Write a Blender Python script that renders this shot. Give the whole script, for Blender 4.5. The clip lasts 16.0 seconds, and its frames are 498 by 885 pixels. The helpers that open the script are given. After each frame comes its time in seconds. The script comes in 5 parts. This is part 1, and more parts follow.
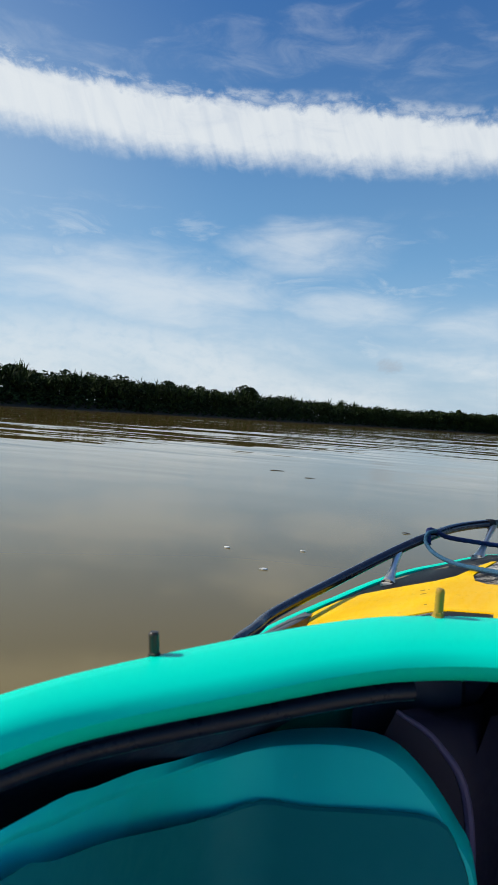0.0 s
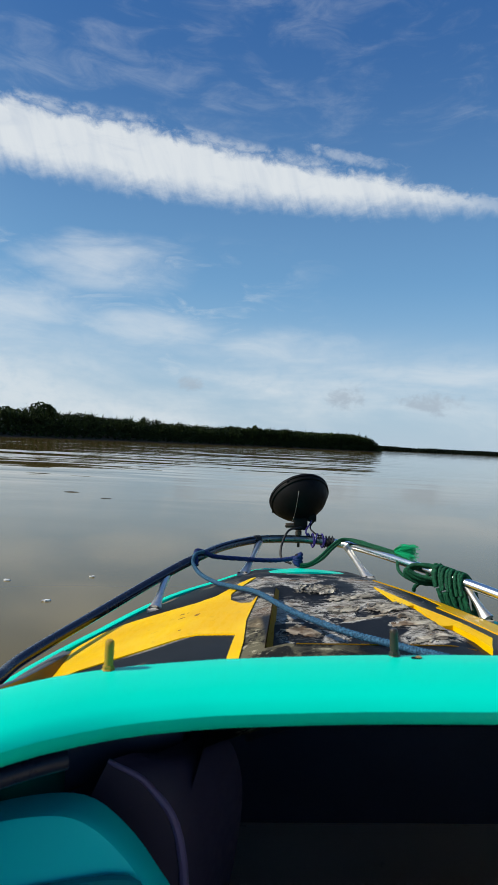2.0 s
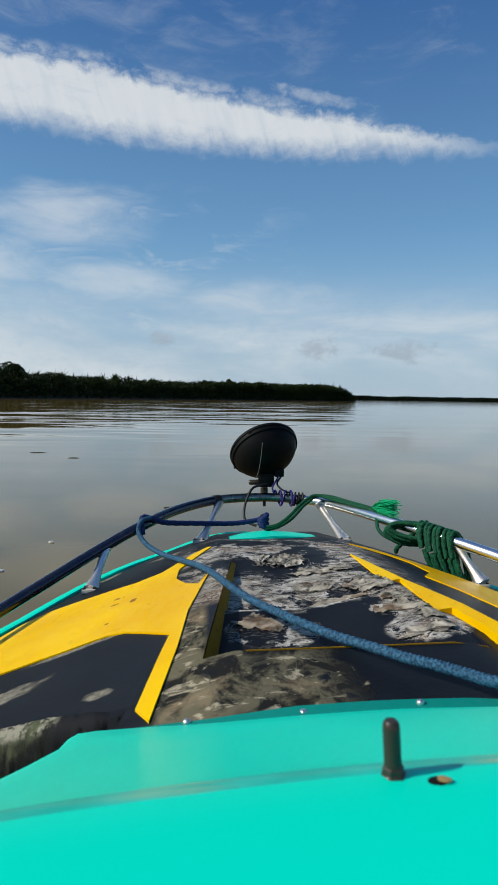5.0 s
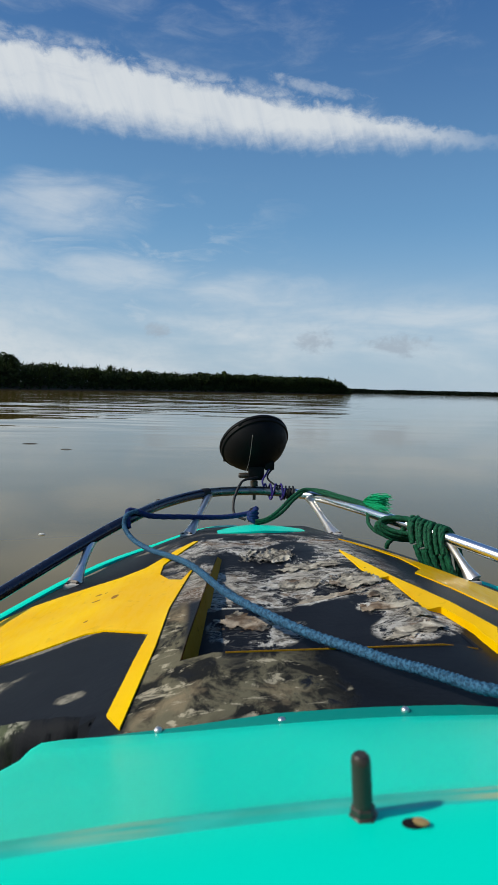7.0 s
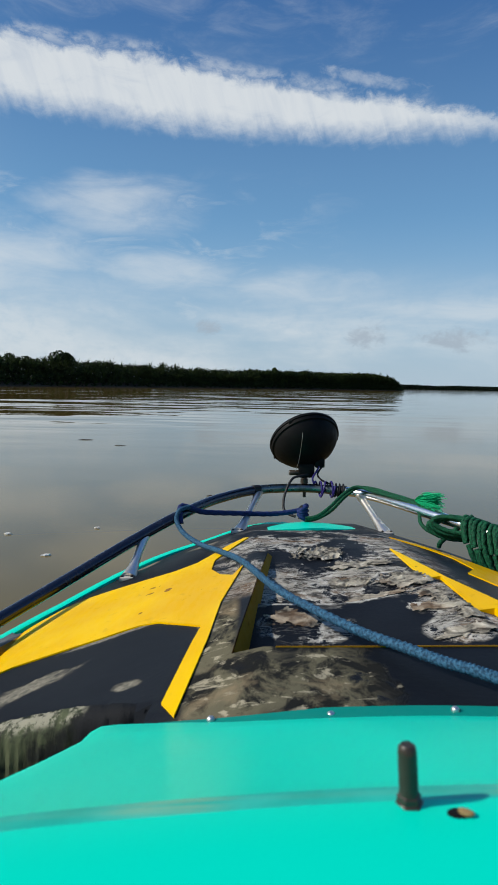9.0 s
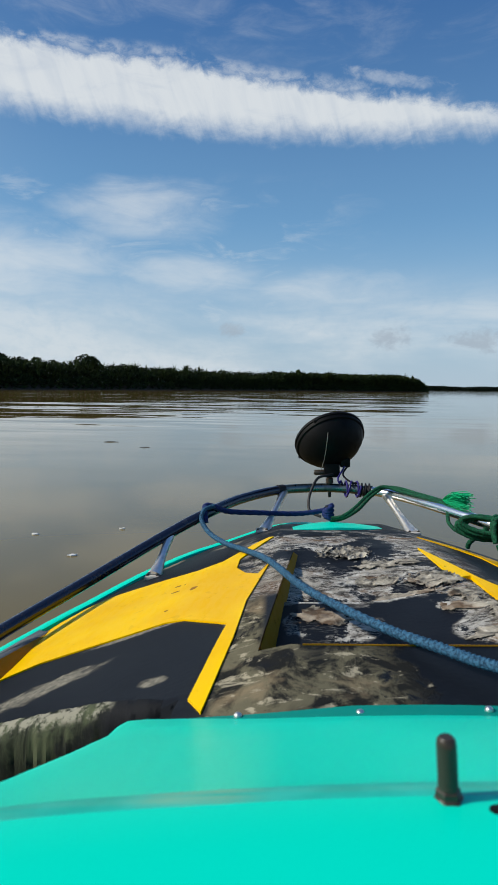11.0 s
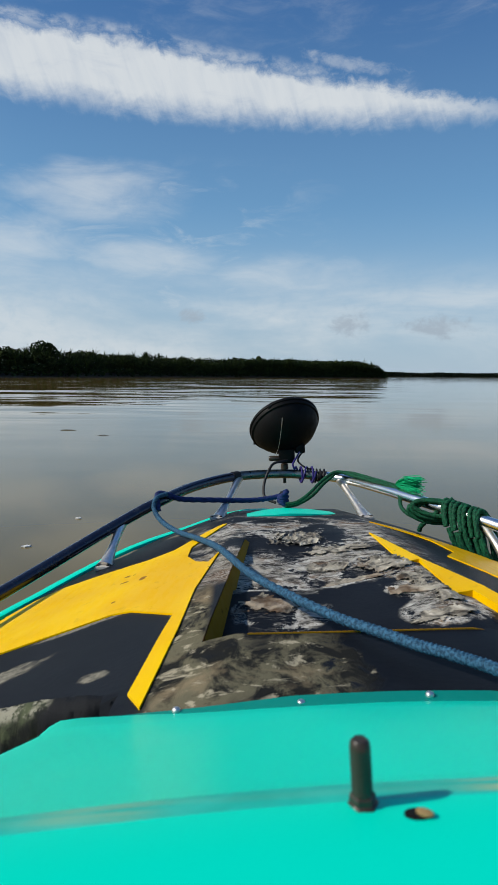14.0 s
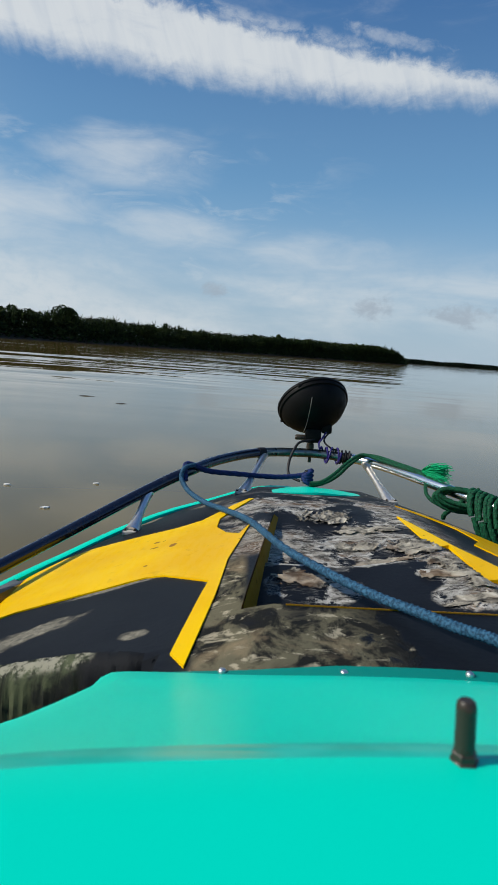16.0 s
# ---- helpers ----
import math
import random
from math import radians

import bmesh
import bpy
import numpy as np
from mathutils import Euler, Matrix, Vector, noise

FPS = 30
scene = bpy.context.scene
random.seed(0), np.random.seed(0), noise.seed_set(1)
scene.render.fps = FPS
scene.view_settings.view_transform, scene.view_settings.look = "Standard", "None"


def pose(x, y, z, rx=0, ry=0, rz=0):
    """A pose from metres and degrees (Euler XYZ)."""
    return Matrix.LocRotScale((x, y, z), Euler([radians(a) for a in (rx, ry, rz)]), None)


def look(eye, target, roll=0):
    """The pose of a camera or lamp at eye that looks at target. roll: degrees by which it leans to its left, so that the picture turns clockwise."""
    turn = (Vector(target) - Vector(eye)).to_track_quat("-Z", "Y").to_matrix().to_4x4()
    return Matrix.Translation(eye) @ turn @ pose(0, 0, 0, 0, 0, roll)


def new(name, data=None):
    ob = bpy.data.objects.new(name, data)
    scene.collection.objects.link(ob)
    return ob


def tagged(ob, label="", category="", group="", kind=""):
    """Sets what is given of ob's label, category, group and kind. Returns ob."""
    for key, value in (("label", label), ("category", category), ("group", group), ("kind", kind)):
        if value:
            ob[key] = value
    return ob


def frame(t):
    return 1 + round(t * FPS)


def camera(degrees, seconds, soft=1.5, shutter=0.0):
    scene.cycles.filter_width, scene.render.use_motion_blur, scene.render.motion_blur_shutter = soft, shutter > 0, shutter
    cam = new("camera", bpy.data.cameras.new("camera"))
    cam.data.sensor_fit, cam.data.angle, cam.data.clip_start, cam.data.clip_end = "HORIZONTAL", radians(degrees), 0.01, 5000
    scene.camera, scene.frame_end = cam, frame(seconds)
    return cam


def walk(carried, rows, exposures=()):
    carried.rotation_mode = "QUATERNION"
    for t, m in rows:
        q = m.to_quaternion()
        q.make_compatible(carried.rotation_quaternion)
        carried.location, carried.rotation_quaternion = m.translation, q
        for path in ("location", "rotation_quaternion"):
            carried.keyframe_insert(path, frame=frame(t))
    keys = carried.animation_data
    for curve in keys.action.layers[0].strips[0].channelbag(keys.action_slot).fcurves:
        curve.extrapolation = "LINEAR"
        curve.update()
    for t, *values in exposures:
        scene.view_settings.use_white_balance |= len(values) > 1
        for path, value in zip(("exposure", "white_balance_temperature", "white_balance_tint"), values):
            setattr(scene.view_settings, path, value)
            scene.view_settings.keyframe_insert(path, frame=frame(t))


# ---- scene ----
cam = camera(45.2, 16.0, soft=0.6)
cam.data.dof.use_dof, cam.data.dof.focus_distance, cam.data.dof.aperture_fstop = True, 3.5, 24.0
PATH = [
    (0, (-0.1921, -0.4291, 1.1446), (-0.9284, 1.4282, 1.0549), 3.76),
    (0.5, (-0.1377, -0.3839, 1.1697), (-0.5963, 1.5626, 1.1440), 3.18),
    (1, (-0.1024, -0.4070, 1.1848), (-0.3815, 1.5734, 1.1988), 4.00),
    (1.5, (-0.0727, -0.3619, 1.1720), (-0.2346, 1.6303, 1.1041), 2.11),
    (2, (-0.0728, -0.3753, 1.1787), (-0.1804, 1.6218, 1.1820), 2.79),
    (2.5, (-0.0789, -0.3658, 1.1764), (-0.1561, 1.6325, 1.1509), 2.41),
    (3, (-0.1020, -0.3622, 1.1935), (-0.2158, 1.6345, 1.1833), 2.29),
    (3.5, (-0.0511, -0.2694, 1.1794), (-0.0970, 1.7278, 1.0839), -0.06),
    (6, (-0.0036, -0.0037, 1.1511), (-0.0103, 1.9904, 0.9985), 1.41),
    (6.5, (0.0086, -0.0030, 1.1538), (0.0035, 1.9910, 0.9991), 0.34),
    (7, (0.0006, 0.0000, 1.1504), (-0.0027, 1.9924, 0.9766), 1.29),
    (7.5, (-0.0030, -0.0020, 1.1487), (-0.0298, 1.9907, 0.9806), 2.19),
    (8, (0.0017, 0.0010, 1.1480), (-0.0638, 1.9910, 0.9596), 1.17),
    (8.5, (-0.0005, -0.0009, 1.1477), (-0.0948, 1.9878, 0.9580), 1.21),
    (9, (-0.0002, -0.0149, 1.1545), (-0.1701, 1.9689, 0.9659), 1.06),
    (11.5, (-0.0042, -0.0055, 1.1430), (-0.2541, 1.9704, 0.9608), 0.71),
    (12, (0.0062, -0.0019, 1.1473), (-0.1843, 1.9796, 0.9540), 0.24),
    (12.5, (0.0026, 0.0005, 1.1442), (-0.1636, 1.9847, 0.9558), 0.76),
    (13, (0.0386, -0.0111, 1.1557), (-0.1171, 1.9810, 1.0698), -1.27),
    (13.5, (0.0097, -0.0176, 1.1559), (-0.1014, 1.9757, 1.0355), 2.78),
    (14, (0.0192, 0.0170, 1.1407), (-0.1008, 2.0007, 0.9157), 0.51),
    (14.5, (0.0299, 0.0063, 1.1485), (-0.0597, 1.9966, 0.9729), 0.51),
    (15, (0.0240, 0.0079, 1.1455), (-0.1196, 1.9926, 0.9455), 0.41),
    (15.5, (0.0134, 0.0104, 1.1407), (-0.0445, 2.0009, 0.9547), 2.59),
    (16, (-0.0291, 0.0025, 1.1348), (-0.1894, 1.9732, 0.8339), 4.22),
]
walk(cam, [(t, look(eye, target, roll)) for t, eye, target, roll in PATH],
     ((0, 0.16), (1, 0.14), (2, 0.10), (3, 0.05), (3.5, 0.0), (6, -0.02), (8.5, 0.0), (11.5, 0.03), (13, 0.0), (16, -0.06)))

# ---- world, sun, exposure ----
SUN_EL, SUN_AZ = 36.0, -103.0          # degrees; azimuth from +y towards +x
world = bpy.data.worlds.new("world")
scene.world = world
world.use_nodes = True


class Nodes:
    """Short hand for building a node tree."""

    def __init__(self, tree):
        self.t = tree

    def add(self, kind, inputs=None, **attrs):
        n = self.t.nodes.new(kind)
        if "operation" in attrs:
            n.operation = attrs["operation"]
        if "data_type" in attrs:
            n.data_type = attrs["data_type"]
        if "blend_type" in attrs:
            n.blend_type = attrs["blend_type"]
        if "interpolation_type" in attrs:
            n.interpolation_type = attrs["interpolation_type"]
        for k, v in (inputs or {}).items():
            if isinstance(v, bpy.types.NodeSocket):
                self.t.links.new(v, n.inputs[k])
            else:
                n.inputs[k].default_value = v
        return n

    def math(self, op, a, b=0.0, c=0.0):
        return self.add("ShaderNodeMath", {0: a, 1: b, 2: c}, operation=op).outputs[0]

    def step(self, v, lo, hi, out0=0.0, out1=1.0):
        return self.add("ShaderNodeMapRange", {0: v, 1: lo, 2: hi, 3: out0, 4: out1}, interpolation_type="SMOOTHSTEP").outputs[0]

    def noise(self, vec, scale, detail=4.0, rough=0.55, distort=0.0):
        return self.add("ShaderNodeTexNoise", {"Vector": vec, "Scale": scale, "Detail": detail, "Roughness": rough, "Distortion": distort}).outputs["Fac"]

    def mix(self, fac, a, b):
        n = self.add("ShaderNodeMix", data_type="RGBA")
        for sock, v in ((n.inputs[0], fac), (n.inputs[6], a), (n.inputs[7], b)):
            if isinstance(v, bpy.types.NodeSocket):
                self.t.links.new(v, sock)
            else:
                sock.default_value = v if not isinstance(v, tuple) or len(v) == 4 else (*v, 1)
        return n.outputs[2]


def build_sky():
    n = Nodes(world.node_tree)
    world.node_tree.nodes.clear()
    sky = n.add("ShaderNodeTexSky")
    sky.sky_type, sky.sun_disc = "NISHITA", False
    sky.sun_elevation, sky.sun_rotation = radians(SUN_EL), radians(SUN_AZ)
    sky.air_density, sky.dust_density, sky.ozone_density = 1.0, 0.6, 2.0
    way = n.add("ShaderNodeNewGeometry").outputs["Position"]
    xyz = n.add("ShaderNodeSeparateXYZ", {0: n.add("ShaderNodeVectorMath", {0: way}, operation="NORMALIZE").outputs[0]})
    x, y, z = xyz.outputs
    deg = 57.2958
    az = n.math("MULTIPLY", n.math("ARCTAN2", x, y), deg)
    el = n.math("MULTIPLY", n.math("ARCSINE", z), deg)
    flat = n.add("ShaderNodeCombineXYZ", {0: az, 1: el, 2: 0.0}).outputs[0]
    wisp = n.noise(n.add("ShaderNodeVectorMath", {0: flat, 1: (0.16, 0.5, 1)}, operation="MULTIPLY").outputs[0], 1.0, 8, 0.62, 0.6)
    fine = n.noise(n.add("ShaderNodeVectorMath", {0: flat, 1: (0.55, 0.8, 1)}, operation="MULTIPLY").outputs[0], 1.0, 8, 0.65, 0.3)
    broad = n.noise(n.add("ShaderNodeVectorMath", {0: flat, 1: (0.035, 0.13, 1)}, operation="MULTIPLY").outputs[0], 1.0, 6, 0.55, 0.4)
    # the long white streak
    lean = n.math("ADD", n.math("MULTIPLY", az, 0.85), n.math("MULTIPLY", el, 0.35))
    comb = n.noise(n.add("ShaderNodeCombineXYZ", {0: lean, 1: n.math("MULTIPLY", el, 0.16), 2: 4.0}).outputs[0], 1.0, 5, 0.55, 0.5)
    torn = n.math("ADD", n.math("MULTIPLY", n.math("SUBTRACT", fine, 0.5), 2.0), n.math("MULTIPLY", n.math("SUBTRACT", comb, 0.5), 0.9))
    e2 = n.math("ADD", el, torn)
    top = n.math("SUBTRACT", 27.1, n.math("MULTIPLY", n.math("MAXIMUM", n.math("ADD", az, 14.0), 0.0), 0.135))
    top = n.math("SUBTRACT", top, n.math("MULTIPLY", n.math("MAXIMUM", n.math("SUBTRACT", az, 8.0), 0.0), 0.09))
    low = n.math("SUBTRACT", 22.4, n.math("MULTIPLY", n.math("MAXIMUM", n.math("ADD", az, 20.0), 0.0), 0.035))
    streak = n.math("MULTIPLY", n.step(n.math("SUBTRACT", e2, low), -1.0, 1.6), n.step(n.math("SUBTRACT", top, e2), -0.35, 0.75))
    streak = n.math("MULTIPLY", streak, n.step(az, 30.0, 16.0))
    streak = n.math("MULTIPLY", streak, n.step(az, -95.0, -60.0))
    streak = n.math("MULTIPLY", streak, n.math("MULTIPLY", n.step(wisp, 0.12, 0.5, 0.72, 1.0), n.step(comb, 0.25, 0.6, 0.88, 1.0)))
    above = n.math("SUBTRACT", el, top)
    fringe = n.math("MULTIPLY", n.math("MULTIPLY", n.step(above, -0.6, 0.3), n.step(above, 1.3, 0.4)), n.step(n.math("ADD", n.math("MULTIPLY", wisp, 0.6), n.math("MULTIPLY", fine, 0.4)), 0.44, 0.62))
    fringe = n.math("MULTIPLY", fringe, n.math("MULTIPLY", n.step(az, 12.0, 8.0), n.step(az, -95.0, -60.0)))
    # veils lower down and thin threads above
    veil = n.math("MULTIPLY", n.step(broad, 0.36, 0.62), n.step(el, 12.0, 5.0))
    veil = n.math("MULTIPLY", veil, n.step(fine, 0.2, 0.6, 0.55, 1.0))
    veil2 = n.math("MULTIPLY", n.step(wisp, 0.50, 0.72), n.math("MULTIPLY", n.step(el, 19.5, 15.5), n.step(az, 8.0, -10.0)))
    puffs = 0.0
    for a0, e0, ra, re in ((-16.5, 15.6, 8.0, 2.4), (-13.0, 10.3, 7.5, 1.8), (0.5, 9.2, 8.0, 2.0), (-34.0, 10.0, 16.0, 4.5), (16.0, 7.0, 12.0, 1.2)):
        da = n.math("DIVIDE", n.math("SUBTRACT", az, a0), ra)
        de = n.math("DIVIDE", n.math("SUBTRACT", el, e0), re)
        far = n.math("ADD", n.math("MULTIPLY", da, da), n.math("MULTIPLY", de, de))
        puffs = n.math("MAXIMUM", n.step(n.math("ADD", far, n.math("MULTIPLY", n.math("SUBTRACT", n.math("ADD", n.math("MULTIPLY", wisp, 0.3), n.math("MULTIPLY", broad, 0.7)), 0.5), 6.5)), 1.5, -0.9), puffs)
    threads = n.math("MULTIPLY", n.step(n.math("ADD", n.math("MULTIPLY", wisp, 0.5), n.math("MULTIPLY", broad, 0.5)), 0.46, 0.72), n.step(el, 24.5, 29.0))
    haze = n.math("MAXIMUM", n.math("MULTIPLY", n.step(el, 16.0, -1.0), 0.85), n.math("MULTIPLY", n.step(az, -22.0, -55.0), n.step(el, 40.0, 14.0, 0.10, 0.42)))
    cover = n.math("MAXIMUM", n.math("MULTIPLY", streak, 0.90), n.math("MULTIPLY", threads, 0.22))
    cover = n.math("MAXIMUM", cover, n.math("MULTIPLY", fringe, 0.45))
    slant = n.math("DIVIDE", n.math("ADD", n.math("SUBTRACT", el, 25.6), n.math("MULTIPLY", n.math("SUBTRACT", az, 5.5), 0.2)), 0.7)
    across = n.math("DIVIDE", n.math("SUBTRACT", az, 5.5), 5.0)
    lone = n.math("SUBTRACT", 1.0, n.math("ADD", n.math("MULTIPLY", slant, slant), n.math("MULTIPLY", across, across)))
    lone = n.step(n.math("ADD", lone, n.math("ADD", n.math("MULTIPLY", n.math("SUBTRACT", wisp, 0.5), 3.5), n.math("MULTIPLY", n.math("SUBTRACT", fine, 0.5), 3.0))), -0.1, 1.3)
    cover = n.math("MAXIMUM", cover, n.math("MULTIPLY", lone, 0.34))
    cover = n.math("MAXIMUM", cover, n.math("MULTIPLY", veil, 0.62))
    cover = n.math("MAXIMUM", cover, n.math("MULTIPLY", veil2, 0.3))
    cover = n.math("MAXIMUM", cover, n.math("MULTIPLY", puffs, 0.62))
    clear = n.add("ShaderNodeVectorMath", {0: sky.outputs[0], 1: (0.56, 1.05, 1.32)}, operation="MULTIPLY").outputs[0]
    plain = n.mix(n.step(el, 38.0, 6.0), (0.36, 1.26, 3.85), (2.45, 4.65, 6.95))
    clear = n.mix(0.62, clear, plain)
    base = n.mix(haze, clear, (4.9, 6.0, 7.0))
    col = n.mix(cover, base, (8.0, 8.4, 8.6))
    for a0, e0, ra, re in ((6.0, 4.9, 1.9, 1.5), (14.0, 4.4, 3.6, 1.2), (-8.9, 5.4, 1.6, 0.8)):
        da = n.math("DIVIDE", n.math("SUBTRACT", az, a0), ra)
        de = n.math("DIVIDE", n.math("SUBTRACT", el, e0), re)
        far = n.math("ADD", n.math("MULTIPLY", da, da), n.math("MULTIPLY", de, de))
        puff = n.step(n.math("ADD", far, n.math("MULTIPLY", n.math("SUBTRACT", fine, 0.5), 4.0)), 1.0, -0.3)
        col = n.mix(n.math("MULTIPLY", puff, 0.7), col, (4.0, 4.7, 5.5))
    bg = n.add("ShaderNodeBackground", {"Color": col, "Strength": 0.09})
    out = n.add("ShaderNodeOutputWorld")
    world.node_tree.links.new(bg.outputs[0], out.inputs[0])


build_sky()
sun = new("sun", bpy.data.lights.new("sun", "SUN"))
sun.data.energy, sun.data.angle, sun.data.color = 4.1, radians(2.0), (1.0, 0.94, 0.84)
d = Vector((math.sin(radians(SUN_AZ)) * math.cos(radians(SUN_EL)), math.cos(radians(SUN_AZ)) * math.cos(radians(SUN_EL)), math.sin(radians(SUN_EL))))
sun.matrix_world = look(tuple(d * 50), (0, 0, 0))

# ---- materials ----
def material(name, build):
    m = bpy.data.materials.new(name)
    m.use_nodes = True
    m.node_tree.nodes.clear()
    n = Nodes(m.node_tree)
    bsdf = n.add("ShaderNodeBsdfPrincipled")
    out = n.add("ShaderNodeOutputMaterial")
    m.node_tree.links.new(bsdf.outputs[0], out.inputs[0])
    place = n.add("ShaderNodeTexCoord").outputs["Object"]
    build(n, bsdf, place)
    return m


def put(n, bsdf, **values):
    for k, v in values.items():
        k = {"color": "Base Color", "rough": "Roughness", "metal": "Metallic", "normal": "Normal", "spec": "Specular IOR Level", "coat": "Coat Weight", "ior": "IOR", "through": "Transmission Weight", "coat_rough": "Coat Roughness"}[k]
        if isinstance(v, bpy.types.NodeSocket):
            n.t.links.new(v, bsdf.inputs[k])
        else:
            bsdf.inputs[k].default_value = (*v, 1) if isinstance(v, tuple) else v


def bump(n, height, strength, distance):
    return n.add("ShaderNodeBump", {"Strength": strength, "Distance": distance, "Height": height}).outputs[0]


def painted(name, color, dirt, rough=0.3, wear=0.5, scale=1.0, coat=0.0, spec=0.22, relief=0.08):
    """Old gelcoat or paint: faded in large patches, specked and scuffed in small ones."""
    def build(n, b, p):
        big = n.noise(p, 5 * scale, 3)
        small = n.noise(p, 60 * scale, 6, 0.65)
        long = n.noise(n.add("ShaderNodeVectorMath", {0: p, 1: (30 * scale, 6 * scale, 30 * scale)}, operation="MULTIPLY").outputs[0], 1.0, 5, 0.6)
        faded = n.mix(n.step(big, 0.3, 0.7, 0.0, 0.35), color, tuple(min(1, c * 1.12 + 0.015) for c in color))
        spots = n.math("MULTIPLY", n.step(small, 0.62, 0.74), n.step(long, 0.45, 0.65))
        col = n.mix(n.math("MULTIPLY", spots, wear), faded, dirt)
        put(n, b, color=col, rough=n.step(small, 0.3, 0.75, rough - 0.06, rough + 0.14), normal=bump(n, long, relief, 0.003), coat=coat, spec=spec)
    return material(name, build)


def gelcoat(name, color, pale, rough=0.30, spec=0.05):
    """Smooth glossy gelcoat, bleached in broad soft patches, with a few fine scuffs."""
    def build(n, b, p):
        big = n.noise(p, 3.2, 3, 0.5)
        fine = n.noise(n.add("ShaderNodeVectorMath", {0: p, 1: (14.0, 40.0, 14.0)}, operation="MULTIPLY").outputs[0], 1.0, 6, 0.62)
        speck = n.noise(p, 130, 3, 0.6)
        col = n.mix(n.step(big, 0.3, 0.7, 0.0, 0.5), color, pale)
        marks = n.math("MULTIPLY", n.step(fine, 0.88, 0.95), 0.2)
        col = n.mix(marks, col, (0.34, 0.46, 0.36))
        col = n.mix(n.math("MULTIPLY", n.step(speck, 0.74, 0.80), 0.45), col, (0.03, 0.16, 0.13))
        put(n, b, color=col, rough=n.math("ADD", n.step(big, 0.3, 0.7, rough, rough + 0.08), n.math("MULTIPLY", marks, 0.4)), spec=spec)
    return material(name, build)


def deck_paint(n, b, p):
    """Dark gelcoat, scoured and caked with dried mud along the middle, with paint torn off in flakes inside the sunk panel."""
    xyz = n.add("ShaderNodeSeparateXYZ", {0: p})
    x, y, z = xyz.outputs

    def spot(x0, y0, rx, ry, slant=0.0):
        da = n.math("DIVIDE", n.math("SUBTRACT", x, x0), rx)
        de = n.math("DIVIDE", n.math("SUBTRACT", n.math("SUBTRACT", y, y0), n.math("MULTIPLY", n.math("SUBTRACT", x, x0), slant)), ry)
        return n.math("SUBTRACT", 1.0, n.math("ADD", n.math("MULTIPLY", da, da), n.math("MULTIPLY", de, de)))

    grit = n.noise(p, 110, 5, 0.7)
    blot = n.noise(n.add("ShaderNodeVectorMath", {0: p, 1: (1.0, 0.6, 1.0)}, operation="MULTIPLY").outputs[0], 22.0, 9, 0.68, 0.5)
    coarse = n.noise(p, 8.0, 4, 0.55, 0.6)
    flake = n.noise(n.add("ShaderNodeVectorMath", {0: p, 1: (0.8, 0.8, 1.0)}, operation="MULTIPLY").outputs[0], 13.0, 12, 0.72, 0.35)
    patchy = n.noise(p, 5.5, 3, 0.5, 0.5)
    drawn = n.noise(n.add("ShaderNodeVectorMath", {0: p, 1: (0.75, 1.15, 1.0)}, operation="MULTIPLY").outputs[0], 28.0, 8, 0.66, 0.7)
    jag = n.math("MULTIPLY", n.math("SUBTRACT", blot, 0.5), 0.35)
    base = n.mix(n.step(n.noise(p, 3.5, 3), 0.35, 0.7), (0.006, 0.007, 0.010), (0.012, 0.014, 0.018))
    # pale rubbed places on the side
    rubbed = 0.0
    for x0, y0, rx, ry, slant in ((-0.545, 0.895, 0.095, 0.040, 0.30), (-0.352, 0.782, 0.024, 0.014, -0.2), (-0.44, 1.035, 0.09, 0.012, 0.0), (-0.30, 1.02, 0.05, 0.010, -0.8), (-0.49, 1.70, 0.05, 0.05, 0.0), (-0.33, 1.74, 0.06, 0.05, 0.0), (-0.25, 0.96, 0.02, 0.10, 0.0)):
        rubbed = n.math("MAXIMUM", n.step(n.math("ADD", spot(x0, y0, rx, ry, slant), n.math("MULTIPLY", n.math("SUBTRACT", drawn, 0.52), 3.2)), -0.1, 0.75), rubbed)
    col = n.mix(n.math("MULTIPLY", rubbed, 0.78), base, n.mix(n.step(grit, 0.3, 0.7), (0.13, 0.125, 0.10), (0.32, 0.29, 0.22)))
    # dried mud in front of the cockpit and beside the panel
    edge = n.math("ADD", x, jag)
    near = n.math("MULTIPLY", n.math("MULTIPLY", n.step(edge, -0.015, -0.055), n.step(x, -0.275, -0.25)), n.step(n.math("ADD", y, n.math("MULTIPLY", jag, 0.2)), 0.800, 0.785))
    beside = n.math("MULTIPLY", n.math("MULTIPLY", n.step(x, -0.195, -0.21), n.step(x, -0.275, -0.245)), n.step(y, 1.12, 0.95))
    mud = n.math("MAXIMUM", near, beside)
    caked = n.mix(n.step(blot, 0.42, 0.55), (0.016, 0.016, 0.014), (0.140, 0.125, 0.078))
    caked = n.mix(n.math("MULTIPLY", n.step(coarse, 0.52, 0.66), n.step(grit, 0.3, 0.6, 0.5, 1.0)), caked, (0.24, 0.185, 0.11))
    caked = n.mix(n.math("MULTIPLY", n.step(drawn, 0.57, 0.64), 0.75), caked, (0.48, 0.42, 0.29))
    col = n.mix(n.math("MULTIPLY", mud, n.step(coarse, 0.28, 0.46, 0.25, 0.95)), col, caked)
    # torn paint in the panel, bleached along its rims
    field = n.math("MULTIPLY", n.step(n.math("ABSOLUTE", n.math("ADD", x, 0.01)), 0.30, 0.16), n.math("MULTIPLY", n.step(y, 1.85, 1.55), n.step(y, 1.02, 1.07)))
    corner = n.step(n.math("ADD", spot(-0.09, 0.955, 0.085, 0.075), n.math("MULTIPLY", jag, 3.0)), 0.0, 0.3)
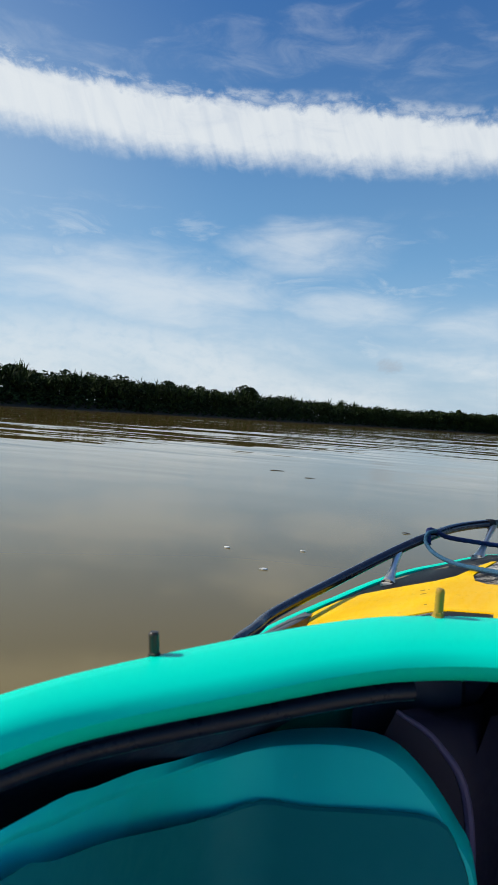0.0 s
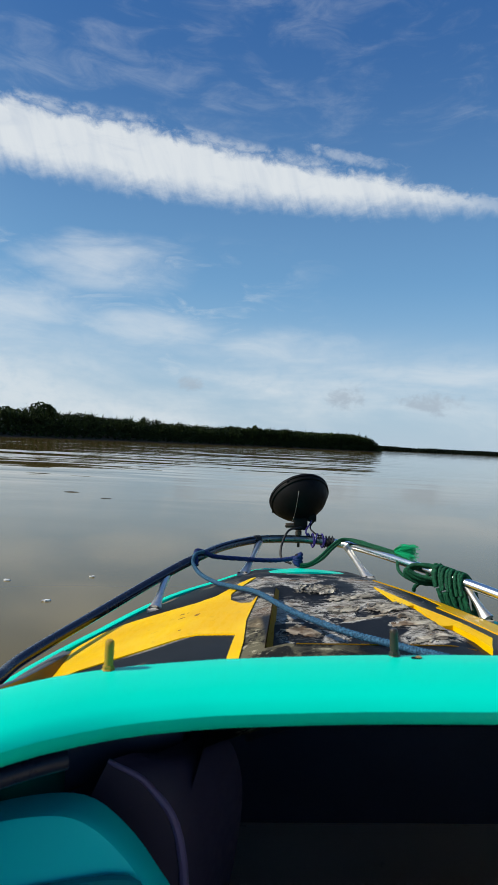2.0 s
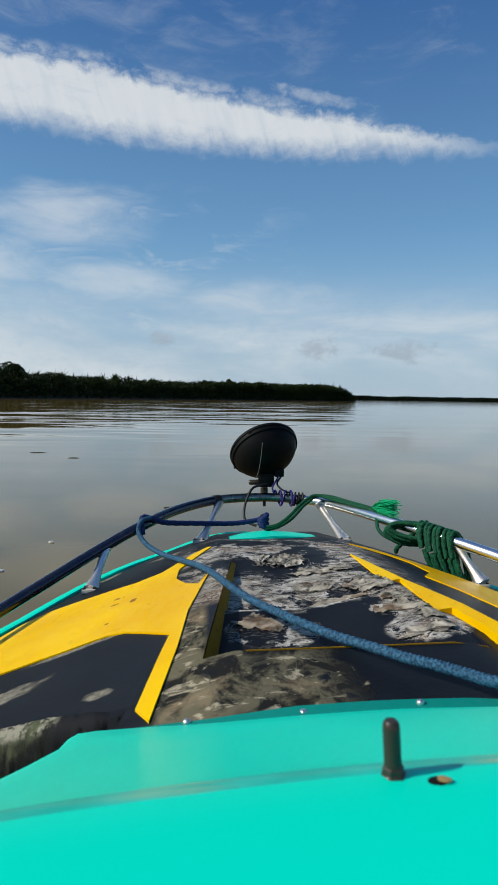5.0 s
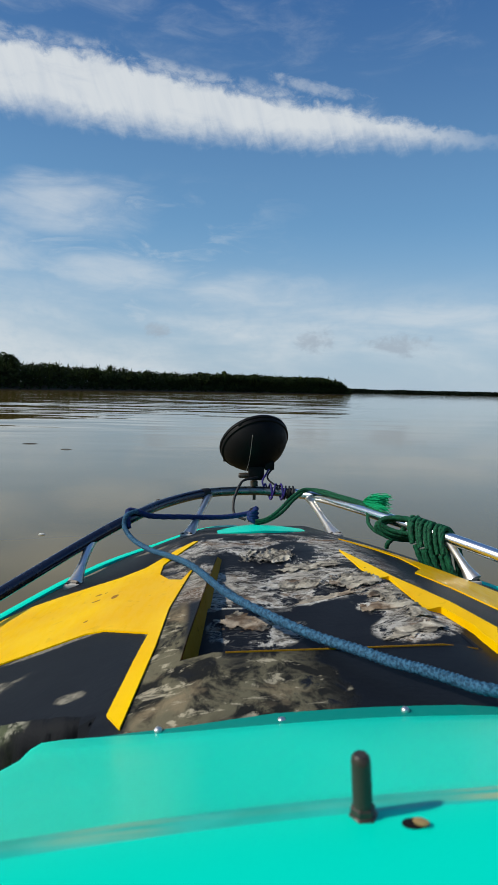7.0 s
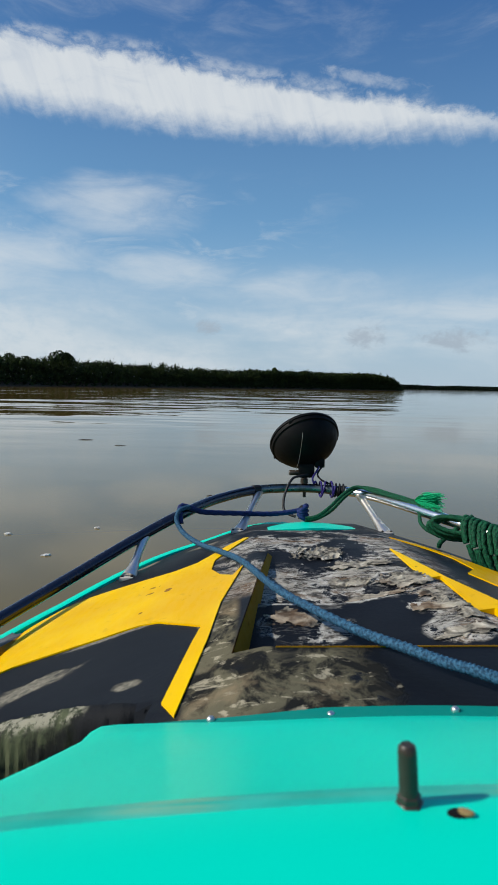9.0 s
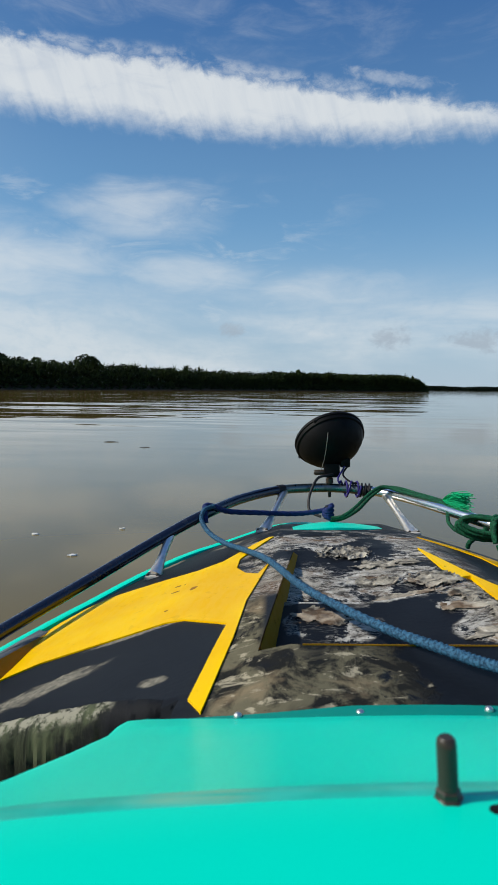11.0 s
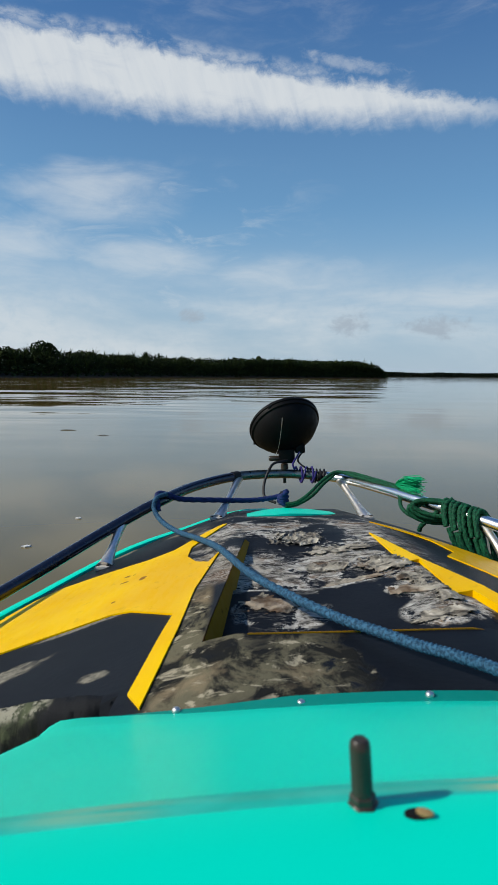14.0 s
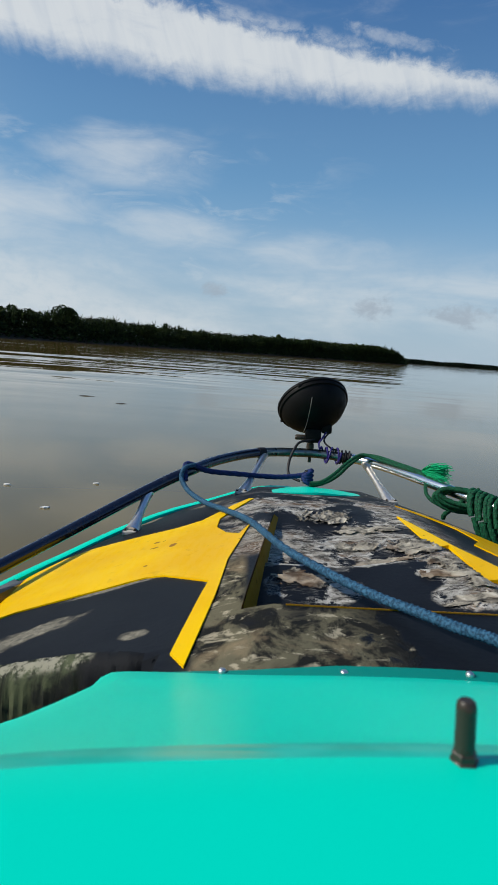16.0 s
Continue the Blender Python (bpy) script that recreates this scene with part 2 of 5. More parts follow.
    shore = n.step(n.math("ADD", spot(0.19, 1.02, 0.11, 0.12), n.math("MULTIPLY", jag, 3.0)), 0.0, 0.3)
    worn = n.step(n.math("ADD", spot(0.155, 0.885, 0.075, 0.060), n.math("MULTIPLY", jag, 3.0)), 0.0, 0.3)
    field = n.math("MAXIMUM", n.math("MAXIMUM", field, worn), n.math("MAXIMUM", corner, shore))
    level = n.math("ADD", flake, n.math("MULTIPLY", n.math("SUBTRACT", patchy, 0.5), 0.7))
    torn = n.math("MULTIPLY", n.step(level, 0.49, 0.51), field)
    rim = n.math("MULTIPLY", n.math("MULTIPLY", n.step(level, 0.48, 0.50), n.step(level, 0.575, 0.52)), field)
    bare = n.mix(n.step(drawn, 0.40, 0.60), (0.058, 0.054, 0.048), (0.45, 0.415, 0.345))
    bare = n.mix(n.math("MULTIPLY", n.step(coarse, 0.50, 0.64), 0.7), bare, (0.22, 0.135, 0.075))
    col = n.mix(n.math("MULTIPLY", torn, 0.9), col, bare)
    ledge = n.math("MULTIPLY", n.step(n.math("ABSOLUTE", n.math("ADD", n.math("SUBTRACT", y, 1.052), n.math("MULTIPLY", jag, 0.06))), 0.010, 0.004), n.math("MULTIPLY", n.step(x, 0.10, 0.07), n.step(drawn, 0.36, 0.5)))
    rim = n.math("MAXIMUM", rim, n.math("MULTIPLY", ledge, n.step(x, -0.17, -0.14)))
    col = n.mix(n.math("MULTIPLY", rim, n.step(drawn, 0.40, 0.58, 0.0, 0.95)), col, (0.58, 0.56, 0.50))
    ripple = n.noise(n.add("ShaderNodeVectorMath", {0: p, 1: (14.0, 34.0, 10.0)}, operation="MULTIPLY").outputs[0], 1.0, 6, 0.6, 1.6)
    crease = n.math("MULTIPLY", n.step(n.math("ABSOLUTE", n.math("SUBTRACT", ripple, 0.5)), 0.035, 0.006), n.math("MULTIPLY", field, n.step(patchy, 0.40, 0.55)))
    col = n.mix(n.math("MULTIPLY", crease, 0.8), col, (0.50, 0.47, 0.41))
    shade = n.math("MULTIPLY", n.step(n.math("ABSOLUTE", n.math("SUBTRACT", ripple, 0.56)), 0.03, 0.008), torn)
    col = n.mix(n.math("MULTIPLY", shade, 0.75), col, (0.020, 0.019, 0.018))
    cover = n.math("MAXIMUM", torn, mud)
    rough = n.math("ADD", 0.48, n.math("MULTIPLY", n.math("MAXIMUM", cover, rubbed), 0.4))
    height = n.math("SUBTRACT", n.math("ADD", n.math("MULTIPLY", grit, 0.10), n.math("MULTIPLY", n.math("MULTIPLY", blot, mud), 0.6)), n.math("MULTIPLY", n.math("SUBTRACT", torn, crease), 0.5))
    put(n, b, color=col, rough=rough, spec=0.07, normal=bump(n, height, 0.7, 0.006))


def crumpled(n, b, p):
    """Torn paint skin: bleached folds, mud in the hollows, rust-brown stains."""
    g = n.noise(p, 150, 5, 0.65)
    m = n.noise(p, 30, 6, 0.65, 0.8)
    big = n.noise(p, 9, 3, 0.5)
    col = n.mix(n.step(m, 0.36, 0.60), (0.036, 0.033, 0.028), (0.40, 0.36, 0.28))
    col = n.mix(n.math("MULTIPLY", n.step(m, 0.56, 0.68), n.step(g, 0.35, 0.6)), col, (0.68, 0.63, 0.52))
    col = n.mix(n.math("MULTIPLY", n.step(big, 0.52, 0.64), 0.40), col, (0.23, 0.135, 0.07))
    put(n, b, color=col, rough=0.7, spec=0.15, normal=bump(n, n.math("ADD", g, m), 0.5, 0.003))


def mossy(n, b, p):
    """Wet algae that has run down in streaks under a bleached, crumbling rim."""
    runs = n.noise(n.add("ShaderNodeVectorMath", {0: p, 1: (38.0, 38.0, 6.0)}, operation="MULTIPLY").outputs[0], 1.0, 6, 0.62, 0.5)
    patch = n.noise(p, 16, 5, 0.6)
    x, y, z = n.add("ShaderNodeSeparateXYZ", {0: p}).outputs
    col = n.mix(n.step(runs, 0.36, 0.66), (0.012, 0.015, 0.010), (0.085, 0.098, 0.052))
    col = n.mix(n.step(patch, 0.50, 0.64, 0.0, 0.85), col, (0.010, 0.011, 0.012))
    rim = n.step(n.math("ADD", z, n.math("MULTIPLY", n.math("ABSOLUTE", n.math("ADD", x, 0.40)), 0.37)), 0.130, 0.139)
    col = n.mix(n.math("MULTIPLY", n.step(n.noise(p, 70, 4, 0.6), 0.42, 0.58), n.math("MULTIPLY", rim, 0.8)), col, (0.34, 0.32, 0.24))
    # the algae stops short of the middle
    col = n.mix(n.step(n.math("ADD", x, n.math("MULTIPLY", n.math("SUBTRACT", patch, 0.5), 0.12)), -0.415, -0.385), col, (0.007, 0.008, 0.010))
    put(n, b, color=col, rough=0.75, spec=0.15, normal=bump(n, n.math("ADD", runs, patch), 0.5, 0.006))


def river(n, b, p):
    """Silty water: brown in itself, with long low waves and a faint wind ripple."""
    def waves(sx, sy, scale, detail, distort=0.3):
        return n.noise(n.add("ShaderNodeVectorMath", {0: p, 1: (sx, sy, 1)}, operation="MULTIPLY").outputs[0], scale, detail, 0.5, distort)
    long = waves(0.045, 0.10, 1.0, 1)
    swell = waves(0.10, 0.26, 1.0, 1)
    wave = waves(0.26, 0.62, 1.0, 1)
    ripple = waves(0.8, 1.9, 1.0, 2)
    at = n.add("ShaderNodeSeparateXYZ", {0: p}).outputs
    lee = n.step(n.math("SUBTRACT", at[0], n.math("MULTIPLY", at[1], 0.17)), 6.0, -14.0, 0.14, 1.0)
    reach = n.math("SQRT", n.math("ADD", n.math("MULTIPLY", at[0], at[0]), n.math("MULTIPLY", at[1], at[1])))
    calm = n.math("MULTIPLY", n.math("MULTIPLY", n.step(n.noise(p, 0.03, 2), 0.38, 0.62, 0.55, 1.0), lee), n.step(reach, 5.0, 26.0, 0.16, 1.0))
    tall = n.math("ADD", n.math("MULTIPLY", long, 0.55), n.math("MULTIPLY", swell, 0.26))
    short = n.math("ADD", n.math("MULTIPLY", n.math("MULTIPLY", wave, n.step(reach, 70.0, 25.0)), 0.12), n.math("MULTIPLY", n.math("MULTIPLY", ripple, n.step(reach, 26.0, 12.0)), 0.016))
    h = n.math("MULTIPLY", n.math("ADD", tall, short), calm)
    silt = n.mix(n.noise(p, 0.15, 3), (0.152, 0.106, 0.027), (0.182, 0.132, 0.040))
    put(n, b, color=silt, rough=0.04, ior=1.33, normal=bump(n, h, 0.6, 1.0))


def leaves(name, dark, light):
    def build(n, b, p):
        r = n.add("ShaderNodeNewGeometry").outputs["Random Per Island"]
        col = n.mix(r, dark, light)
        put(n, b, color=n.mix(n.step(n.noise(p, 0.4, 3), 0.4, 0.7, 0.0, 0.5), col, dark), rough=0.8, spec=0.12)
    return material(name, build)


def metal(name, color, rough, stain, vary=0.22):
    def build(n, b, p):
        g = n.noise(p, 40, 5, 0.6)
        put(n, b, color=n.mix(n.step(g, 0.5, 0.75), color, stain), metal=1.0, rough=n.step(g, 0.3, 0.7, rough, rough + vary), normal=bump(n, g, 0.1, 0.001))
    return material(name, build)


def dark_tube(n, b, p):
    """Dark navy metal tube, shiny on the surface."""
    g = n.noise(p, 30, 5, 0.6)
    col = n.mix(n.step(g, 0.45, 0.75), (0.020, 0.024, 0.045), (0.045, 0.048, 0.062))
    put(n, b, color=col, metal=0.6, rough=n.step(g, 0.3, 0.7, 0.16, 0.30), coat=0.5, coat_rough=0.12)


def rope_stuff(name, light, dark, scale=260.0):
    def build(n, b, p):
        g = n.noise(p, scale, 3, 0.6)
        put(n, b, color=n.mix(n.step(g, 0.35, 0.65), dark, light), rough=0.75, normal=bump(n, g, 0.5, 0.001), spec=0.25)
    return material(name, build)


CHIPS = ((-0.361, 1.252, 0.008, 0.016), (-0.405, 1.318, 0.009, 0.009), (-0.403, 1.269, 0.009, 0.005), (-0.397, 1.128, 0.005, 0.006))


def flash_paint(n, b, p):
    """Yellow gelcoat gone orange in places, with a few dark nicks and pale scratches."""
    big = n.noise(p, 4.0, 3, 0.5)
    nick = n.noise(p, 34.0, 4, 0.6, 0.6)
    drag = n.noise(n.add("ShaderNodeVectorMath", {0: p, 1: (60.0, 16.0, 30.0)}, operation="MULTIPLY").outputs[0], 1.0, 5, 0.65)
    col = n.mix(n.step(big, 0.34, 0.62), (0.78, 0.43, 0.0), (0.86, 0.53, 0.0))
    col = n.mix(n.math("MULTIPLY", n.step(drag, 0.68, 0.78), 0.18), col, (0.80, 0.60, 0.22))
    col = n.mix(n.math("MULTIPLY", n.step(nick, 0.30, 0.25), 0.85), col, (0.10, 0.045, 0.01))
    col = n.mix(n.math("MULTIPLY", n.step(nick, 0.60, 0.70), 0.25), col, (0.42, 0.20, 0.01))
    x, y, z = n.add("ShaderNodeSeparateXYZ", {0: p}).outputs
    for x0, y0, rx, ry in CHIPS:
        da = n.math("DIVIDE", n.math("SUBTRACT", x, x0), rx)
        de = n.math("DIVIDE", n.math("SUBTRACT", y, y0), ry)
        far = n.math("ADD", n.math("ADD", n.math("MULTIPLY", da, da), n.math("MULTIPLY", de, de)), n.math("MULTIPLY", n.math("SUBTRACT", nick, 0.5), 4.0))
        col = n.mix(n.step(far, 1.1, 0.6, 0.0, 0.85), col, (0.16, 0.035, 0.008))
    put(n, b, color=col, rough=n.step(drag, 0.4, 0.7, 0.30, 0.45), spec=0.03)


def worn_edge(n, b, p):
    """Duller turquoise, with pale yellowish streaks where it has worn through."""
    streak = n.noise(n.add("ShaderNodeVectorMath", {0: p, 1: (7.0, 150.0, 30.0)}, operation="MULTIPLY").outputs[0], 1.0, 4, 0.55, 0.3)
    x = n.add("ShaderNodeSeparateXYZ", {0: p}).outputs[0]
    where = n.math("MAXIMUM", n.step(n.math("ABSOLUTE", n.math("SUBTRACT", x, 0.02)), 0.10, 0.04), n.step(n.math("ABSOLUTE", n.math("ADD", x, 0.215)), 0.045, 0.01, 0.0, 0.4))
    fade = n.noise(p, 26, 5, 0.6)
    col = n.mix(n.step(fade, 0.3, 0.7), (0.0, 0.44, 0.33), (0.02, 0.56, 0.43))
    put(n, b, color=n.mix(n.math("MULTIPLY", n.step(streak, 0.42, 0.56), n.step(where, 0.0, 1.0, 0.06, 0.80)), col, (0.52, 0.47, 0.20)), rough=0.45, spec=0.15)


TEAL = gelcoat("turquoise_gelcoat", (0.0, 0.72, 0.505), (0.0, 0.78, 0.57))
YELLOW = material("yellow_gelcoat", flash_paint)
# yellow darkened as on faces turned from the sun, with worn dark spots
OCHRE = painted("yellow_with_shade_and_wear", (0.31, 0.155, 0.008), (0.03, 0.02, 0.012), 0.6, 0.95, 0.8, spec=0.05)
STEP = painted("yellow_step_paint", (0.85, 0.42, 0.0), (0.3, 0.14, 0.02), 0.5, 0.4, 0.5, spec=0.1)
DECK = material("dark_deck_gelcoat", deck_paint)
WATER = material("silty_river_water", river)
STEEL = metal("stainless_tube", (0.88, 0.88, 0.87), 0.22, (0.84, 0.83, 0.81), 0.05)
POST = metal("bright_post_steel", (0.90, 0.86, 0.80), 0.36, (0.70, 0.64, 0.56), 0.10)
FOOTING = painted("corroded_mounting_foot", (0.50, 0.47, 0.42), (0.13, 0.08, 0.05), 0.5, 1.0, 1.6)
DULL = material("dark_navy_tube", dark_tube)
MIDTUBE = metal("grey_green_tube", (0.20, 0.23, 0.22), 0.24, (0.10, 0.10, 0.10))
RUST = painted("rusty_bolt_steel", (0.035, 0.026, 0.017), (0.16, 0.09, 0.04), 0.32, 0.5, 3.0, coat=0.1, spec=0.35)
GILT = painted("yellow_painted_bolt", (0.36, 0.21, 0.02), (0.08, 0.05, 0.02), 0.45, 0.7, 3.0, spec=0.3)
ZINC = metal("zinc_rivet", (0.70, 0.70, 0.68), 0.3, (0.5, 0.48, 0.44))
BLACK = painted("black_lamp_plastic", (0.003, 0.003, 0.003), (0.03, 0.026, 0.02), 0.5, 0.3, spec=0.12)
RUBBER = painted("black_cable_rubber", (0.012, 0.012, 0.014), (0.05, 0.05, 0.05), 0.5, 0.2)
VIOLET = painted("violet_cable_sheath", (0.03, 0.02, 0.14), (0.02, 0.02, 0.03), 0.4, 0.4)
BLUE = rope_stuff("blue_rope_fibre", (0.038, 0.125, 0.215), (0.008, 0.038, 0.075))
NAVY = rope_stuff("navy_rope_fibre", (0.015, 0.035, 0.15), (0.005, 0.01, 0.05))
GREEN = rope_stuff("green_rope_fibre", (0.004, 0.105, 0.045), (0.001, 0.020, 0.010))
FRAY = rope_stuff("frayed_green_fibre", (0.0, 0.48, 0.19), (0.0, 0.25, 0.10))
VINYL = painted("dark_violet_vinyl", (0.020, 0.019, 0.050), (0.07, 0.055, 0.09), 0.5, 0.5, 0.8, relief=0.2)
# lighter vinyl colour for the highlight on the padding's ridge
RIDGE_LIGHT = painted("light_ridge_vinyl", (0.13, 0.11, 0.25), (0.07, 0.06, 0.12), 0.4, 0.4)
GREY = painted("grey_hull_paint", (0.10, 0.11, 0.12), (0.2, 0.18, 0.15), 0.5, 0.5)
LINER = painted("blue_turquoise_liner", (0.0, 0.76, 0.80), (0.06, 0.86, 0.88), 0.4, 0.5, 0.6, relief=0.0)
# darker blue-green for the shaded lower part of the bulkhead
LOW_SHADE = painted("shaded_blue_green", (0.0, 0.21, 0.25), (0.02, 0.27, 0.30), 0.5, 0.4)
DULL_EDGE = material("worn_turquoise_edge", worn_edge)
# dark colour that stands for the shade inside the boat
INNER = painted("dark_inside_shade", (0.024, 0.038, 0.080), (0.06, 0.06, 0.08), 0.6, 0.4)
# cream chosen for unseen surfaces, to bounce warm light forward
SOLE = painted("cream_bounce_paint", (0.58, 0.52, 0.42), (0.28, 0.22, 0.15), 0.6, 0.8, 0.3)
MOSS = material("algae_stained_laminate", mossy)
PALM = leaves("nipa_frond", (0.006, 0.014, 0.004), (0.058, 0.085, 0.020))
MANGROVE = leaves("mangrove_leaf", (0.005, 0.012, 0.004), (0.045, 0.068, 0.018))
DISTANT = leaves("distant_woods_leaf", (0.004, 0.009, 0.005), (0.012, 0.020, 0.009))
BARK = painted("mangrove_bark", (0.05, 0.042, 0.032), (0.10, 0.09, 0.07), 0.9, 0.5, 0.1)
MUD = painted("river_mud", (0.055, 0.042, 0.028), (0.03, 0.025, 0.018), 0.7, 0.5, 0.05)
DRIFT = painted("wet_driftwood", (0.05, 0.035, 0.022), (0.10, 0.08, 0.05), 0.6, 0.5)
NAVYPAD = painted("dark_blue_padding_vinyl", (0.004, 0.008, 0.022), (0.03, 0.045, 0.07), 0.3, 0.6)
# darker turquoise than the coaming, with paler spots
FLANGE = painted("dark_turquoise_flange", (0.0, 0.22, 0.175), (0.20, 0.36, 0.26), 0.5, 0.8, 0.7, spec=0.06, relief=0.0)
RIM = painted("tan_rust", (0.30, 0.20, 0.08), (0.10, 0.05, 0.02), 0.8, 0.6, 4.0)
SKIN = material("crumpled_paint_skin", crumpled)
FOAM = painted("pale_foam_fleck", (0.80, 0.78, 0.72), (0.5, 0.47, 0.4), 0.8, 0.4)

# ---- building helpers ----
BOAT = pose(0.1883, 0.0, 0.5977, 0, -1.50, 4.6)


def mesh_of(name, bm, mat, smooth=True):
    me = bpy.data.meshes.new(name)
    bmesh.ops.recalc_face_normals(bm, faces=bm.faces)
    for f in bm.faces:
        f.smooth = smooth
    bm.to_mesh(me)
    bm.free()
    me.materials.append(mat)
    if smooth:
        me.set_sharp_from_angle(angle=radians(38))
    return me


def part(name, bm, mat, parent, label="", smooth=True):
    ob = new(name, mesh_of(name, bm, mat, smooth))
    ob.parent = parent
    if label:
        ob["label"] = label
    return ob


def thing(name, label, category, group="", kind="", at=None):
    """An empty that carries a thing's parts."""
    ob = new(name)
    ob.empty_display_size = 0.1
    ob.matrix_world = BOAT if at is None else at
    return tagged(ob, label, category, group, kind)


def grid_faces(bm, rows, closed=False):
    """Faces between rows of points."""
    vs = [[bm.verts.new(p) for p in row] for row in rows]
    for a, b in zip(vs, vs[1:]):
        k = len(a)
        for i in range(k if closed else k - 1):
            q = (a[i], a[(i + 1) % k], b[(i + 1) % k], b[i])
            if len(set(q)) == 4:
                bm.faces.new(q)
    return vs


def smooth_line(points, n):
    """n points along a Catmull-Rom line through the given ones."""
    p = [Vector(q) for q in points]
    p = [p[0] * 2 - p[1], *p, p[-1] * 2 - p[-2]]
    out = []
    spans = len(p) - 3
    for i in range(n):
        s = i / (n - 1) * spans
        k = min(int(s), spans - 1)
        u = s - k
        a, b, c, d4 = p[k : k + 4]
        out.append(0.5 * ((2 * b) + (c - a) * u + (2 * a - 5 * b + 4 * c - d4) * u * u + (3 * b - a - 3 * c + d4) * u**3))
    return out


def tube(bm, line, radius, sides=10, caps=True, twist=0, lobes=0.0):
    """A tube along a line of points; radius is a number or a function of 0..1. lobes: depth of the three strands of a rope."""
    line = [Vector(q) for q in line]
    up = Vector((0, 0, 1))
    rows = []
    first = None
    for i, c in enumerate(line):
        ahead = (line[min(i + 1, len(line) - 1)] - line[max(i - 1, 0)]).normalized()
        if first is None:
            first = ahead.cross(up if abs(ahead.z) < 0.9 else Vector((1, 0, 0))).normalized()
        side = (first - ahead * first.dot(ahead)).normalized()
        first = side
        over = ahead.cross(side)
        r = radius(i / (len(line) - 1)) if callable(radius) else radius
        row = []
        for k in range(sides):
            a = 2 * math.pi * k / sides
            rr = r * (1 - lobes + lobes * abs(math.cos(1.5 * (a - twist * i))) * 1.4)
            row.append(c + side * math.cos(a) * rr + over * math.sin(a) * rr)
        rows.append(row)
    vs = grid_faces(bm, rows, closed=True)
    if caps:
        bm.faces.new(vs[0][::-1])
        bm.faces.new(vs[-1])
    return vs


def rope(bm, line, radius, per_metre=420, lobes=0.15):
    """Laid rope: three strands that wind round along the line."""
    length = sum((Vector(b) - Vector(a)).length for a, b in zip(line, line[1:]))
    n = max(12, int(length * per_metre))
    pts = smooth_line(line, n)
    step = length / n
    tube(bm, pts, radius, 12, True, twist=step / (radius * 1.15), lobes=lobes)


def lathe(bm, profile, axis, sides=32):
    """A turned body: profile of (distance along the axis, radius); axis: a Matrix whose z is the axis."""
    rows = []
    for h, r in profile:
        rows.append([axis @ Vector((r * math.cos(2 * math.pi * k / sides), r * math.sin(2 * math.pi * k / sides), h)) for k in range(sides)])
    vs = grid_faces(bm, rows, closed=True)
    for row in (vs[0], vs[-1]):
        bm.faces.new(row)


def box(bm, lo, hi, bevel=0.0, m=None):
    g = bmesh.ops.create_cube(bm, size=1.0)
    size = Vector(hi) - Vector(lo)
    mid = (Vector(hi) + Vector(lo)) / 2
    for v in g["verts"]:
        v.co = Vector((v.co.x * size.x, v.co.y * size.y, v.co.z * size.z)) + mid
        if m is not None:
            v.co = m @ v.co
    if bevel:
        es = {e for v in g["verts"] for e in v.link_edges}
        bmesh.ops.bevel(bm, geom=list(es), offset=bevel, segments=2, affect="EDGES", profile=0.6)


# ---- river, banks and woods ----
def build_water():
    bm = bmesh.new()
    ring = [0.0, 3, 8, 20, 50, 120, 300, 800, 2000, 4800]
    sides = 48
    centre = bm.verts.new((0, 0, 0))
    rows = [[bm.verts.new((r * math.cos(2 * math.pi * k / sides), r * math.sin(2 * math.pi * k / sides), 0)) for k in range(sides)] for r in ring[1:]]
    for k in range(sides):
        bm.faces.new((centre, rows[0][k], rows[0][(k + 1) % sides]))
        for a, b in zip(rows, rows[1:]):
            bm.faces.new((a[k], b[k], b[(k + 1) % sides], a[(k + 1) % sides]))
    ob = new("water", mesh_of("water", bm, WATER))
    tagged(ob, "wide brown silty river with small wind ripples", "water", kind="structure")


build_water()

BANK = [(-190, -150, 0), (-135, -60, 0), (-104, 20, 0), (-84, 84, 0), (-66, 150, 0), (-32, 219, 0), (3, 262, 0), (30, 285, 0), (45, 297, 0), (51, 315, 0), (33, 351, 0), (-7, 381, 0)]
LINE = smooth_line(BANK, 260)


def inland(i):
    a = LINE[max(i - 1, 0)]
    b = LINE[min(i + 1, len(LINE) - 1)]
    d2 = (b - a).normalized()
    return Vector((-d2.y, d2.x, 0))


def build_bank():
    bm = bmesh.new()
    rows = []
    for i, p in enumerate(LINE):
        o = inland(i)
        wob = 1.2 * noise.noise(Vector((i * 0.35, 0, 3)))
        rows.append([p + o * (wob + s) + Vector((0, 0, h)) for s, h in ((-2.5, -0.4), (0, 0.12), (1.5, 0.7), (5, 1.8), (14, 2.2), (26, 1.8))])
    grid_faces(bm, rows)
    tagged(new("river_bank", mesh_of("river_bank", bm, MUD)), "low dark mud bank under the mangrove edge", "bank", kind="structure")


build_bank()
rng = random.Random(7)


